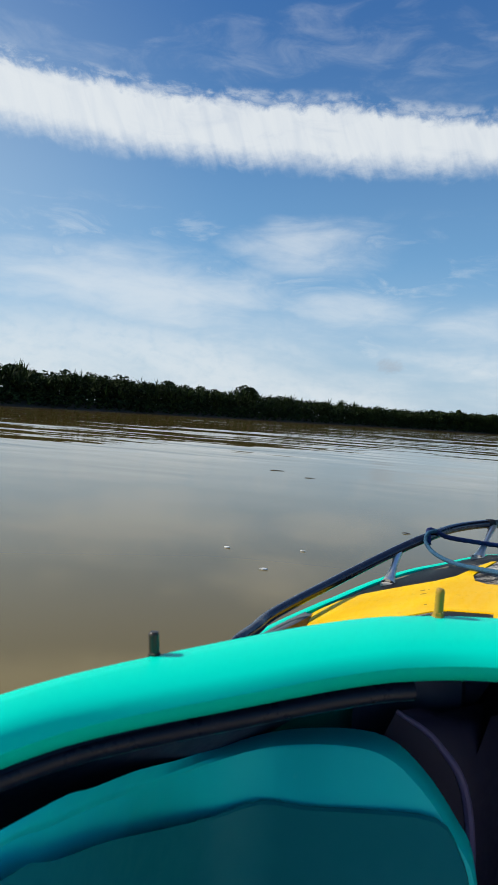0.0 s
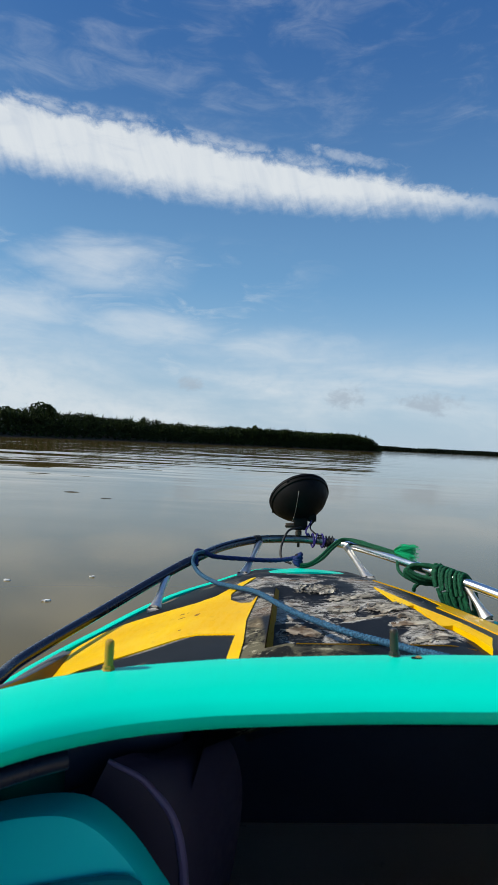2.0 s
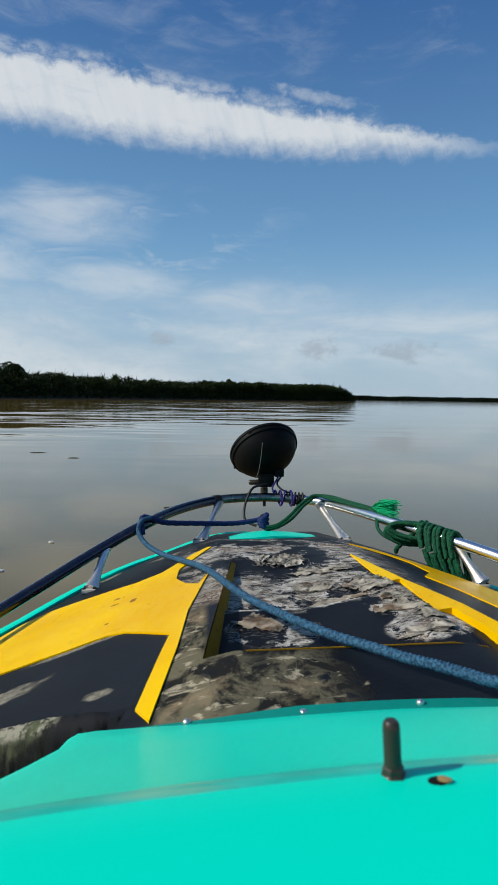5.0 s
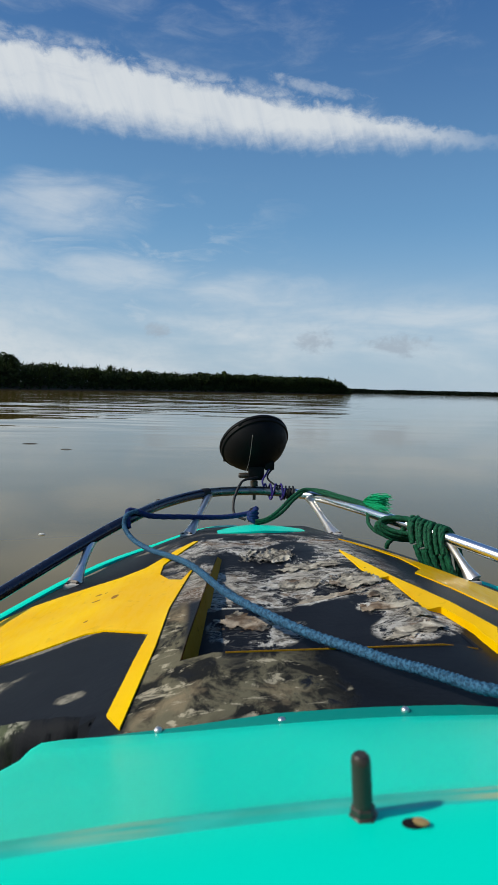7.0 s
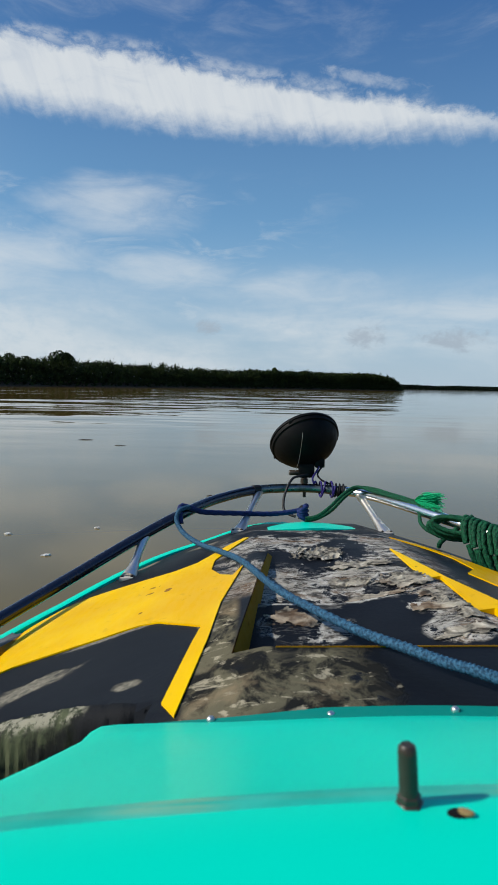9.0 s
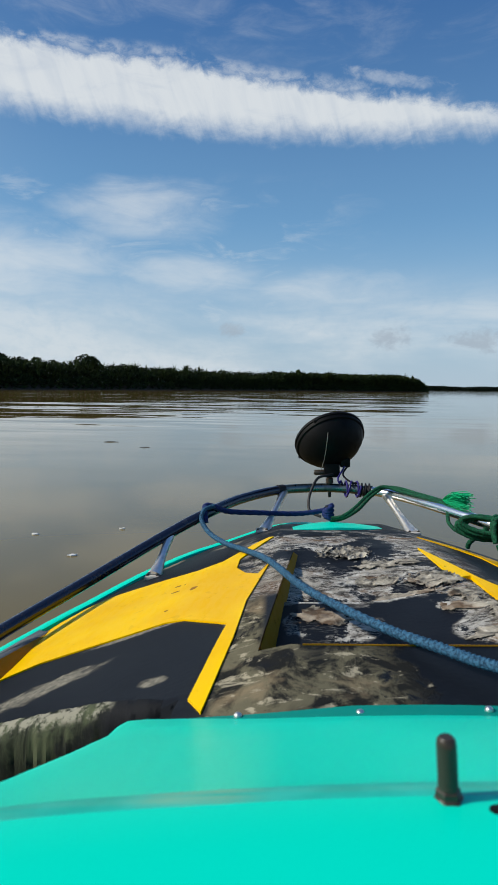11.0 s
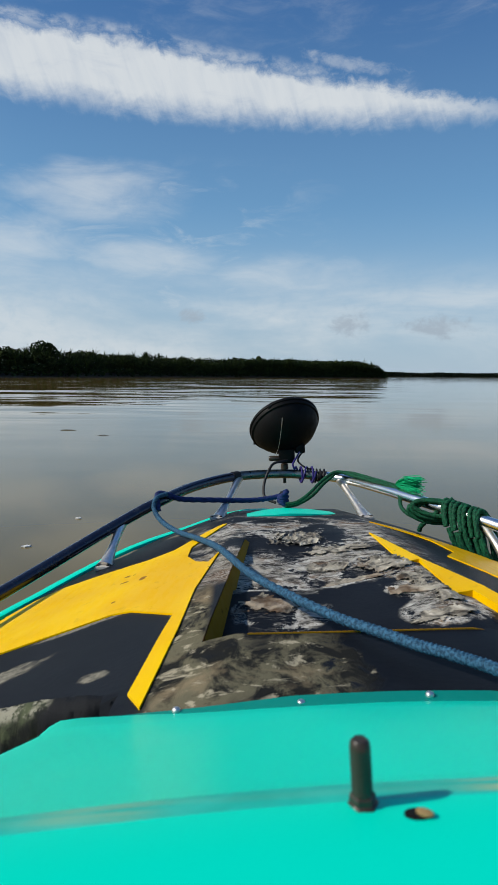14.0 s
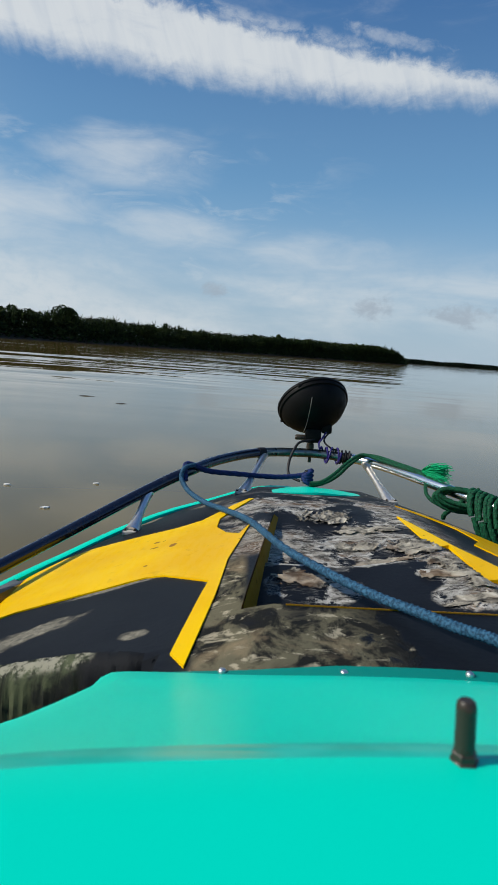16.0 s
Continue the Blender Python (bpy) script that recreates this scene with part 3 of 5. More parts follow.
def frond(vs, fs, base, heading, length, lift, width):
    """A long arching palm frond, as a bent blade with two halves."""
    pts = []
    for s in (0.0, 0.35, 0.7, 1.0):
        out = length * (s * math.cos(lift) + 0.22 * s * s)
        up = length * (s * math.sin(lift) - 0.30 * s * s * math.cos(lift))
        pts.append(base + Vector((math.cos(heading) * out, math.sin(heading) * out, up)))
    side = Vector((-math.sin(heading), math.cos(heading), 0))
    k = len(vs)
    for p, w in zip(pts, (0.25, 1.0, 0.8, 0.08)):
        vs += [tuple(p - side * width * w - Vector((0, 0, width * 0.5 * w))), tuple(p), tuple(p + side * width * w - Vector((0, 0, width * 0.5 * w)))]
    for i in range(3):
        a = k + 3 * i
        fs += [(a, a + 1, a + 4, a + 3), (a + 1, a + 2, a + 5, a + 4)]


def leaf_mass(vs, fs, centre, size, count, leaf):
    """Many small tilted leaf sprays within an uneven lump."""
    for _ in range(count):
        d3 = Vector((rng.gauss(0, 1), rng.gauss(0, 1), rng.gauss(0, 1))).normalized()
        r = rng.uniform(0.55, 1.0) ** 0.5
        p = centre + Vector((d3.x * size[0], d3.y * size[1], d3.z * size[2])) * r
        a = Vector((rng.gauss(0, 1), rng.gauss(0, 1), rng.gauss(0, 0.6))).normalized()
        b = a.cross(Vector((rng.gauss(0, 1), rng.gauss(0, 1), rng.gauss(0, 1)))).normalized()
        s = leaf * rng.uniform(0.6, 1.3)
        k = len(vs)
        vs += [tuple(p - a * s), tuple(p - b * s * 0.45), tuple(p + a * s), tuple(p + b * s * 0.45)]
        fs.append((k, k + 1, k + 2, k + 3))


def stuff(name, vs, fs, mat, label, category):
    me = bpy.data.meshes.new(name)
    me.from_pydata(vs, [], fs)
    me.materials.append(mat)
    return tagged(new(name, me), label, category, kind="stuff")


def rise(p):
    """How tall the woods stand: full height, rounded off at the point."""
    if p.y < 240:
        return 1.15 + 0.15 * min(1.0, max(0.0, (235 - p.y) / 90))
    return 1.32 * max(0.06, 1.0 - max(0.0, (p.x - 33.0) / 19.0) ** 2.2) ** 0.65


def build_woods():
    vs, fs = [], []
    for i in range(6, len(LINE) - 20):
        o = inland(i)
        for k in range(8):
            base = LINE[i] + o * rng.uniform(0.5, 8.0) + (LINE[i + 1] - LINE[i]) * rng.random()
            up = rise(LINE[i]) * (1.0 + 0.14 * noise.noise(Vector((i * 0.16, 1.7, k * 0.4))) + 0.20 * noise.noise(Vector((i * 0.33, 8.2, 0))))
            base.z = rng.uniform(2.0, 4.9) * up
            tall = up * rng.uniform(1.1, 2.2)
            for _ in range(11):
                frond(vs, fs, base, rng.uniform(0, 6.283), tall * rng.uniform(0.7, 1.15), radians(rng.uniform(48, 89)), rng.uniform(0.09, 0.17))
    stuff("nipa_palm_thicket", vs, fs, PALM, "dense dark green nipa palms lining the river bank", "palms")
    vs, fs = [], []
    for i in range(6, len(LINE) - 12):
        o = inland(i)
        p = LINE[i]
        up = rise(p)
        for k in range(9):
            c = p + o * rng.uniform(1.0, 11.0) + Vector((rng.uniform(-1, 1), rng.uniform(-1, 1), 0))
            high = up * (5.5 + 0.9 * noise.noise(Vector((i * 0.2, 5.1, k * 0.3))))
            c.z = high * rng.uniform(0.35, 1.0)
            wide = rng.uniform(0.8, 1.5)
            leaf_mass(vs, fs, c, (wide, wide, wide * 0.8), 70, 0.36)
        for off, z, size, count in ((11.5, 3.2, (2.4, 2.4, 2.8), 200), (7.5, 3.4, (2.2, 2.2, 2.6), 190), (4.0, 2.6, (2.2, 2.2, 2.6), 220), (1.6, 1.0, (1.7, 1.7, 1.3), 120)):
            c = p + o * off
            c.z = z * up
            leaf_mass(vs, fs, c, (size[0], size[1], size[2] * up), count, 0.48)
    stuff("mangrove_thicket", vs, fs, MANGROVE, "continuous dark mangrove thicket among the palms", "woods")
    # the far shore
    vs, fs = [], []
    for i in range(420):
        az = radians(3 + 52 * (i + rng.random()) / 420)
        r = 1150 + 500 * (az - 0.1)
        c = Vector((math.sin(az) * r, math.cos(az) * r, 1.6))
        tall = 6.6 + 2.4 * noise.noise(Vector((i * 0.06, 0, 0)))
        leaf_mass(vs, fs, c, (9, 9, tall), 150, 2.0)
    stuff("far_shore_woods", vs, fs, DISTANT, "thin line of distant woods along the far shore", "woods")


build_woods()


def mangrove_tree(x, y, tall, spread, seed):
    """A taller tree in the thicket: leaning trunk with limbs under a clumped crown."""
    r = random.Random(seed)
    t = thing("mangrove_tree", "tall dark green mangrove tree rising above the thicket", "tree", "tall trees on the bank", at=pose(x, y, 0.2))
    bm = bmesh.new()
    top = Vector((r.uniform(-0.5, 0.5), r.uniform(-0.5, 0.5), tall * 0.62))
    tube(bm, smooth_line([(0, 0, 0), (top.x * 0.2, top.y * 0.6, tall * 0.3), tuple(top)], 8), lambda s: 0.24 - 0.12 * s, 8)
    vs, fs = [], []
    for k in range(9):
        a = 6.283 * k / 9 + r.uniform(-0.3, 0.3)
        e = Vector((math.cos(a) * spread * r.uniform(0.45, 0.8), math.sin(a) * spread * r.uniform(0.45, 0.8), tall * r.uniform(0.58, 0.92)))
        tube(bm, smooth_line([tuple(top * 0.75), tuple((top * 0.75 + e) / 2 + Vector((0, 0, 0.3))), tuple(e)], 5), lambda s: 0.10 - 0.07 * s, 5)
        leaf_mass(vs, fs, e, (spread * 0.42, spread * 0.42, tall * 0.13), 130, 0.42)
    leaf_mass(vs, fs, Vector((top.x, top.y, tall * 0.86)), (spread * 0.5, spread * 0.5, tall * 0.16), 200, 0.42)
    leaf_mass(vs, fs, Vector((top.x, top.y, tall * 0.55)), (spread * 0.7, spread * 0.7, tall * 0.2), 200, 0.5)
    part("trunk", bm, BARK, t)
    me = bpy.data.meshes.new("crown")
    me.from_pydata(vs, [], fs)
    me.materials.append(MANGROVE)
    new("crown", me).parent = t


for x, y, tall, spread, seed in ((-11.0, 252, 8.5, 2.0, 1), (-67.0, 164, 9.3, 3.8, 2), (-80, 141, 8.6, 2.6, 3), (-94, 100, 8.4, 3.2, 4), (-104, 70, 8.6, 3.4, 6)):
    mangrove_tree(x, y, tall, spread, seed)

# ---- the speedboat ----
def along(table, v):
    a = np.array(table, float)
    return float(np.interp(v, a[:, 0], a[:, 1]))


HALF = [(-2.6, 0.93), (0.3, 0.93), (0.86, 0.875), (1.1, 0.83), (1.23, 0.795), (1.35, 0.745), (1.45, 0.695), (1.6, 0.605), (1.75, 0.485), (1.9, 0.345), (2.0, 0.235), (2.08, 0.125), (2.13, 0.03)]


def half(y):
    return sum(along(HALF, y + k) for k in (-0.05, -0.02, 0.0, 0.02, 0.05)) / 5


def crown(x, y):
    """Height of the cambered foredeck."""
    d1 = max(0.0, abs(x) - 0.17)
    return 0.225 - 0.07 * (y - 0.6) - 0.05 * max(0.0, 0.85 - y) - (0.1 * (y - 1.4) ** 2 if y > 1.4 else 0.0) - 0.28 * d1 - 0.1 * d1 * d1


def left_wall(y):
    return -0.205 + (y - 0.80) * 0.105


def right_wall(y):
    return 0.208 - (y - 0.80) * 0.095


def sunk(y):
    """Depth of the panel let into the foredeck."""
    return 0.050 * max(0.0, min(1.0, (1.42 - y) / 0.62)) ** 0.8


boat = thing("speedboat", "turquoise, yellow and black fibreglass speedboat with a worn foredeck", "boat")


def floor_at(x, y):
    """Height of the foredeck, with the panel let into it: deep beside its port wall, running out to starboard, with two worn treads."""
    z = crown(x, y)
    l, r = left_wall(y), right_wall(y)
    if not (0.785 < y < 1.42 and l < x < r):
        return z
    u = (x - l) / (r - l)
    deep = sunk(y) * (1.0 if u < 0.45 else 1.0 - 0.92 * min(1.0, (u - 0.45) / 0.5))
    tread = 0.008 * (y - 0.80) / 0.252 if y < 1.053 else 0.007 * (y - 1.053) / 0.147 if y < 1.20 else 0.0
    return z - deep + min(tread, deep * 0.8)


def aft_edge(x):
    """Where the foredeck breaks off on the port side."""
    return along([(-0.72, 0.825), (-0.57, 0.793), (-0.48, 0.770), (-0.41, 0.749), (-0.35, 0.722), (-0.30, 0.696), (-0.25, 0.67)], x)


def gutter(x, y):
    """How far the deck drops into the gutter before the coaming."""
    u = max(0.0, min(1.0, (aft_edge(x) - y) / 0.02))
    v = max(0.0, min(1.0, (-0.305 - x) / 0.03)) * max(0.0, min(1.0, (x + 0.78) / 0.06))
    return 0.10 * u * u * (3 - 2 * u) * v


def build_deck():
    bm = bmesh.new()
    ys = [0.46 + 0.04 * i for i in range(8)] + [0.765, 0.784, 0.786, 0.80, 1.0525, 1.0575, 1.1995, 1.2045, 1.418, 1.42] + [0.80 + 0.03 * i for i in range(1, 21)] + [1.42 + 0.03 * i for i in range(1, 23)] + [2.10, 2.125]
    ys = sorted(set(round(y, 4) for y in ys + [0.64 + 0.0065 * i for i in range(31)]))
    rows = []
    for y in ys:
        h = half(y)
        l, r = left_wall(y), right_wall(y)
        if h < 0.30:
            l, r = -0.45 * h, 0.45 * h
        row = []
        for k in range(32):
            x = -h + (l + h) * k / 31
            row.append((x, y, crown(x, y) - gutter(x, y)))
        for k in range(13):
            x = l + 0.010 + (r - l - 0.012) * k / 12
            row.append((x, y, floor_at(x, y) if 0.785 < y < 1.42 else crown(x, y)))
        for k in range(16):
            x = r + (h - r) * k / 15
            row.append((x, y, crown(x, y)))
        rows.append(row)
    grid_faces(bm, rows)
    return part("foredeck", bm, DECK, boat, "scoured black foredeck caked with dried mud and peeling paint")


deck = build_deck()


def paint(name, outline, lift=0.003, mat=None, parent=None, label="", deep=0.008, cell=0.035, height=None):
    """A raised painted field on the deck, cut to an outline in plan."""
    hgt = height or crown
    bm = bmesh.new()
    base = [bm.verts.new((x, y, 0)) for x, y in outline]
    face = bm.faces.new(base)
    face.normal_update()
    bmesh.ops.triangulate(bm, faces=[face])
    for _ in range(4):
        long = [e for e in bm.edges if e.calc_length() > cell * 1.6]
        if not long:
            break
        bmesh.ops.subdivide_edges(bm, edges=long, cuts=1)
        bmesh.ops.triangulate(bm, faces=bm.faces[:])
    rim = [e for e in bm.edges if e.is_boundary]
    for v in bm.verts:
        v.co.z = hgt(v.co.x, v.co.y) + lift
    g = bmesh.ops.extrude_edge_only(bm, edges=rim)
    for v in (q for q in g["geom"] if isinstance(q, bmesh.types.BMVert)):
        v.co.z -= deep
    return part(name, bm, mat or YELLOW, parent or deck, label)


paint("yellow_flash", [(-0.203, 1.636), (-0.246, 1.575), (-0.285, 1.499), (-0.315, 1.45), (-0.375, 1.432), (-0.595, 1.47), (-0.655, 1.44), (-0.70, 1.38), (-0.755, 1.25), (-0.80, 1.08), (-0.81, 0.98), (-0.74, 1.025), (-0.62, 1.055), (-0.529, 1.046), (-0.455, 1.041),
      (-0.383, 1.044), (-0.346, 1.026), (-0.261, 0.93), (-0.289, 0.694), (-0.268, 0.652), (-0.245, 0.857), (-0.235, 1.035), (-0.196, 1.293), (-0.22, 1.213), (-0.248, 1.250), (-0.272, 1.327), (-0.270, 1.417), (-0.235, 1.506), (-0.19, 1.62)])
paint("yellow_flash", [(0.150, 1.405), (0.155, 1.135), (0.189, 1.141), (0.186, 0.942), (0.215, 0.944), (0.229, 0.854), (0.227, 0.825), (0.229, 0.796), (0.229, 0.774), (0.239, 0.801), (0.255, 0.836), (0.237, 0.959), (0.197, 1.129)],
      label="bright yellow chamfer along the sunk panel", deep=0.045, height=lambda x, y: 0.2034 +0.1171 * x -0.0334 * y -0.0258 * (y - 1.0) ** 2)
paint("yellow_flash", [(0.199, 1.625), (0.30, 1.590), (0.345, 1.545), (0.362, 1.43), (0.31, 1.327), (0.365, 1.252), (0.414, 1.141), (0.50, 1.08), (0.60, 1.06), (0.68, 1.15), (0.66, 1.35), (0.56, 1.46), (0.46, 1.55), (0.37, 1.62), (0.28, 1.655)])


def wall_strip(line, top, depth_of, mat, name, off):
    """A painted strip down the side of the sunk panel."""
    bm = bmesh.new()
    rows = [[(line(y) + off * s, y, crown(line(y), y) + 0.003 - depth_of(y) * s) for s in (0.0, 0.5, 1.0)] for y in top]
    grid_faces(bm, rows)
    for v in bm.verts:
        v.co.x += 0.003 if off > 0 else -0.003
    part(name, bm, mat, deck)


# port wall of the panel: its shade is put into the darker yellow
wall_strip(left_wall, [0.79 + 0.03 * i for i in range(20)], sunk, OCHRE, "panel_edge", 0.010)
paint("yellow_pinstripe", [(left_wall(0.785) + 0.06, 0.780), (0.0, 0.779), (0.20, 0.780), (0.20, 0.7816), (0.0, 0.7806), (left_wall(0.785) + 0.06, 0.7816)], 0.0018, deep=0.002, mat=OCHRE)


def build_skins():
    """Sheets of old paint that have lifted and crumpled on the panel."""
    spots = ((-0.020, 1.375, 0.075, 0.060, 0.9, 0.012), (0.060, 1.285, 0.10, 0.035, 0.3, 0.007), (0.125, 1.135, 0.070, 0.060, 0.5, 0.010), (0.160, 1.03, 0.055, 0.055, 0.2, 0.009),
             (0.145, 0.975, 0.065, 0.028, -0.2, 0.008), (-0.105, 0.985, 0.060, 0.045, 0.1, 0.006), (0.02, 1.16, 0.060, 0.030, 0.6, 0.008), (0.05, 1.075, 0.09, 0.018, 0.0, 0.005),
             (0.150, 0.866, 0.060, 0.030, 0.1, 0.0035), (0.185, 0.935, 0.050, 0.040, 0.4, 0.006))
    for j, (x0, y0, rx, ry, turn, tall) in enumerate(spots):
        bm = bmesh.new()
        n1 = 46
        grid = {}
        for a in range(n1):
            for c in range(n1):
                u, w = 2 * a / (n1 - 1) - 1, 2 * c / (n1 - 1) - 1
                x, y = x0 + rx * u, y0 + ry * w
                rag = noise.fractal(Vector((x * 38, y * 38, 3.0 + j)), 0.7, 2.1, 4)
                if u * u + w * w > 0.62 + 0.75 * rag or not left_wall(y) + 0.02 < x < right_wall(y) - 0.008:
                    continue
                q = Vector(((x * math.cos(turn) + y * math.sin(turn)) * 26, (y * math.cos(turn) - x * math.sin(turn)) * 62, j * 1.7))
                fold = 1.0 - abs(noise.fractal(q, 1.0, 2.0, 3)) * 1.8
                grid[a, c] = bm.verts.new((x, y, floor_at(x, y) + 0.0012 + 0.5 * tall * max(0.0, fold) ** 1.6))
        for a in range(n1 - 1):
            for c in range(n1 - 1):
                q = [grid.get(k) for k in ((a, c), (a + 1, c), (a + 1, c + 1), (a, c + 1))]
                if all(q):
                    bm.faces.new(q)
        for v in [v for v in bm.verts if not v.link_faces]:
            bm.verts.remove(v)
        part("peeling_paint", bm, SKIN, deck, "crumpled sheet of peeling, mud-stained paint")


build_skins()


def lift_of(y):
    """How far the deck edge stands above the camber towards the cockpit."""
    return 0.021 * max(0.0, min(1.0, (1.64 - y) / 0.46))


def build_hull():
    ys = [-2.6, -2.0, -1.2, -0.5, 0.0] + [0.3 + 0.1 * i for i in range(19)] + [2.12]
    bm = bmesh.new()
    for sgn in (-1, 1):
        rows = []
        for y in ys:
            h = half(y)
            z = crown(h, max(y, 0.3))
            keel = -0.85 + (0.45 * max(0.0, (y - 0.9) / 1.2) ** 1.6)
            rows.append([(sgn * h, y, z - 0.012 + lift_of(y)), (sgn * h * 0.985, y, z - 0.16), (sgn * h * 0.90, y - 0.02, z - 0.34), (sgn * h * 0.62, y - 0.08, keel * 0.8), (0, y - 0.12, keel)])
        grid_faces(bm, rows)
    part("hull", bm, GREY, boat, "weathered grey hull sides")
    bm = bmesh.new()
    for sgn in (-1, 1):
        rows = []
        for i in range(90):
            y = -2.6 + 4.725 * i / 89 if i < 40 else -2.6 + 4.725 * 39 / 89 + (4.725 * 50 / 89) * ((i - 39) / 50)
            h = half(y)
            z = crown(h, max(y, 0.3)) + lift_of(y) + (0.010 * max(0.0, min(1.0, (y - 1.50) / 0.15)) * max(0.0, min(1.0, (1.90 - y) / 0.12)) if sgn < 0 else -0.06 * max(0.0, y - 1.62))
            d2 = Vector((half(y + 0.02) - half(y - 0.02), 0.04, 0)).normalized()
            out = Vector((sgn * d2.y, -d2.x, 0)) if sgn > 0 else Vector((-d2.y, -d2.x, 0))
            c = Vector((sgn * h, y, z))
            rows.append([c + out * a + Vector((0, 0, b)) for a, b in ((-0.018, -0.006), (-0.016, 0.004), (0.000, 0.006), (0.009, 0.002), (0.010, -0.010), (0.006, -0.024))])
        grid_faces(bm, rows)
    part("gunwale", bm, TEAL, boat, "turquoise rubbing strake along the deck edge")
    # side decks and cockpit
    bm = bmesh.new()
    for sgn in (-1, 1):
        rows = []
        for y, x0 in ((-2.6, 0.84), (-1.8, 0.84), (-1.0, 0.84), (-0.5, 0.84), (-0.2, 0.83), (0.0, 0.80), (0.15, 0.77), (0.31, 0.70), (0.40, 0.60), (0.46, 0.46)):
            rows.append([(sgn * x, y, crown(x, max(y, 0.3))) for x in (x0, (x0 + half(y)) / 2, half(y))])
        grid_faces(bm, rows)
    part("side_deck", bm, DECK, boat)
    # unseen cockpit sides, kept pale as reflectors
    bm = bmesh.new()
    for sgn in (-1, 1):
        rows = [[(sgn * 0.79, y, 0.33 if y < -0.3 else 0.05), (sgn * 0.79, y, -0.1), (sgn * 0.72, y, -0.46)] for y in (-2.4, -1.6, -0.8, -0.4, -0.2, 0.29)]
        grid_faces(bm, rows)
    part("cockpit_side", bm, SOLE, boat, "unseen inner cockpit sides, cream to bounce light")
    # unseen sole and aft wall, kept pale to bounce light
    bm = bmesh.new()
    grid_faces(bm, [[(-w, y, -0.46), (w, y, -0.46)] for y, w in ((-2.45, 0.74), (0.9, 0.74), (1.3, 0.52))])
    grid_faces(bm, [[(-0.80, -2.42, -0.46), (0.80, -2.42, -0.46)], [(-0.80, -2.42, 0.36), (0.80, -2.42, 0.36)]])
    part("sole", bm, SOLE, boat)
    bm = bmesh.new()
    ring = [(-0.93, 0.10), (-0.916, -0.06), (-0.84, -0.24), (-0.58, -0.68), (0.0, -0.85), (0.58, -0.68), (0.84, -0.24), (0.916, -0.06), (0.93, 0.10), (0.6, 0.12), (-0.6, 0.12)]
    front = [bm.verts.new((x, -2.56, z)) for x, z in ring]
    back = [bm.verts.new((x, -2.63, z)) for x, z in ring]
    bm.faces.new(front)
    bm.faces.new(back[::-1])
    for k in range(len(ring)):
        bm.faces.new((front[k], back[k], back[(k + 1) % len(ring)], front[(k + 1) % len(ring)]))
    part("transom", bm, GREY, boat, "flat grey transom closing the stern", smooth=False)
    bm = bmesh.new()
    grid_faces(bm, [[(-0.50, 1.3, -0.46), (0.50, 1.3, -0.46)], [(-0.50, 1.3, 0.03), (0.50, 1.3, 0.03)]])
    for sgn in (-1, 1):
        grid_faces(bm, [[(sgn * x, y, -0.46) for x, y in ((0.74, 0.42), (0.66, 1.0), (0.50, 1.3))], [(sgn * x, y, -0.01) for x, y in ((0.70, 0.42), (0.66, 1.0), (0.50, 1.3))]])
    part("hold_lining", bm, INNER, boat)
    # dark sheet hung below the deck, to paint the shade under it
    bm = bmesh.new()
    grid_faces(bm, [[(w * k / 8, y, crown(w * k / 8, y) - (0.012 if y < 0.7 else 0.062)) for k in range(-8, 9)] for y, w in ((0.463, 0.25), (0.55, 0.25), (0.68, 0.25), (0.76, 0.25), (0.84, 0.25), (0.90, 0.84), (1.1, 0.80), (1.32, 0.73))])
    part("deck_shade_sheet", bm, INNER, boat)
    # added dark sheet that hides the gutter wall and stands for shade
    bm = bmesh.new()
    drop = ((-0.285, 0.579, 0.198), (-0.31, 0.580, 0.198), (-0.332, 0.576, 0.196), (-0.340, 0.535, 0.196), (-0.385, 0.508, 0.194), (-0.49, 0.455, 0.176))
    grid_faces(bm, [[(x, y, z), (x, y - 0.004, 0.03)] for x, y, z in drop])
    part("gutter_shade_sheet", bm, INNER, boat, "added dark sheet behind the gutter, standing for shade")


build_hull()

INNER_LINE = [(0, 0.157), (-0.09, 0.156), (-0.17, 0.154), (-0.27, 0.146), (-0.30, 0.141), (-0.318, 0.137), (-0.330, 0.1345), (-0.338, 0.1325), (-0.345, 0.131), (-0.352, 0.129), (-0.372, 0.123), (-0.45, 0.078), (-0.52, 0.02), (-0.60, -0.045), (-0.64, -0.10), (-0.69, -0.22), (-0.72, -0.40), (-0.74, -0.7), (-0.75, -1.2), (-0.75, -2.4)]
CREASE = [(0, 0.275), (-0.09, 0.273), (-0.17, 0.268), (-0.27, 0.256), (-0.306, 0.249), (-0.326, 0.2445), (-0.338, 0.2415), (-0.346, 0.2395), (-0.354, 0.2375), (-0.362, 0.235), (-0.384, 0.228), (-0.47, 0.185), (-0.55, 0.11), (-0.63, 0.02), (-0.68, -0.05), (-0.74, -0.2), (-0.78, -0.4), (-0.80, -0.7), (-0.81, -1.2), (-0.81, -2.4)]
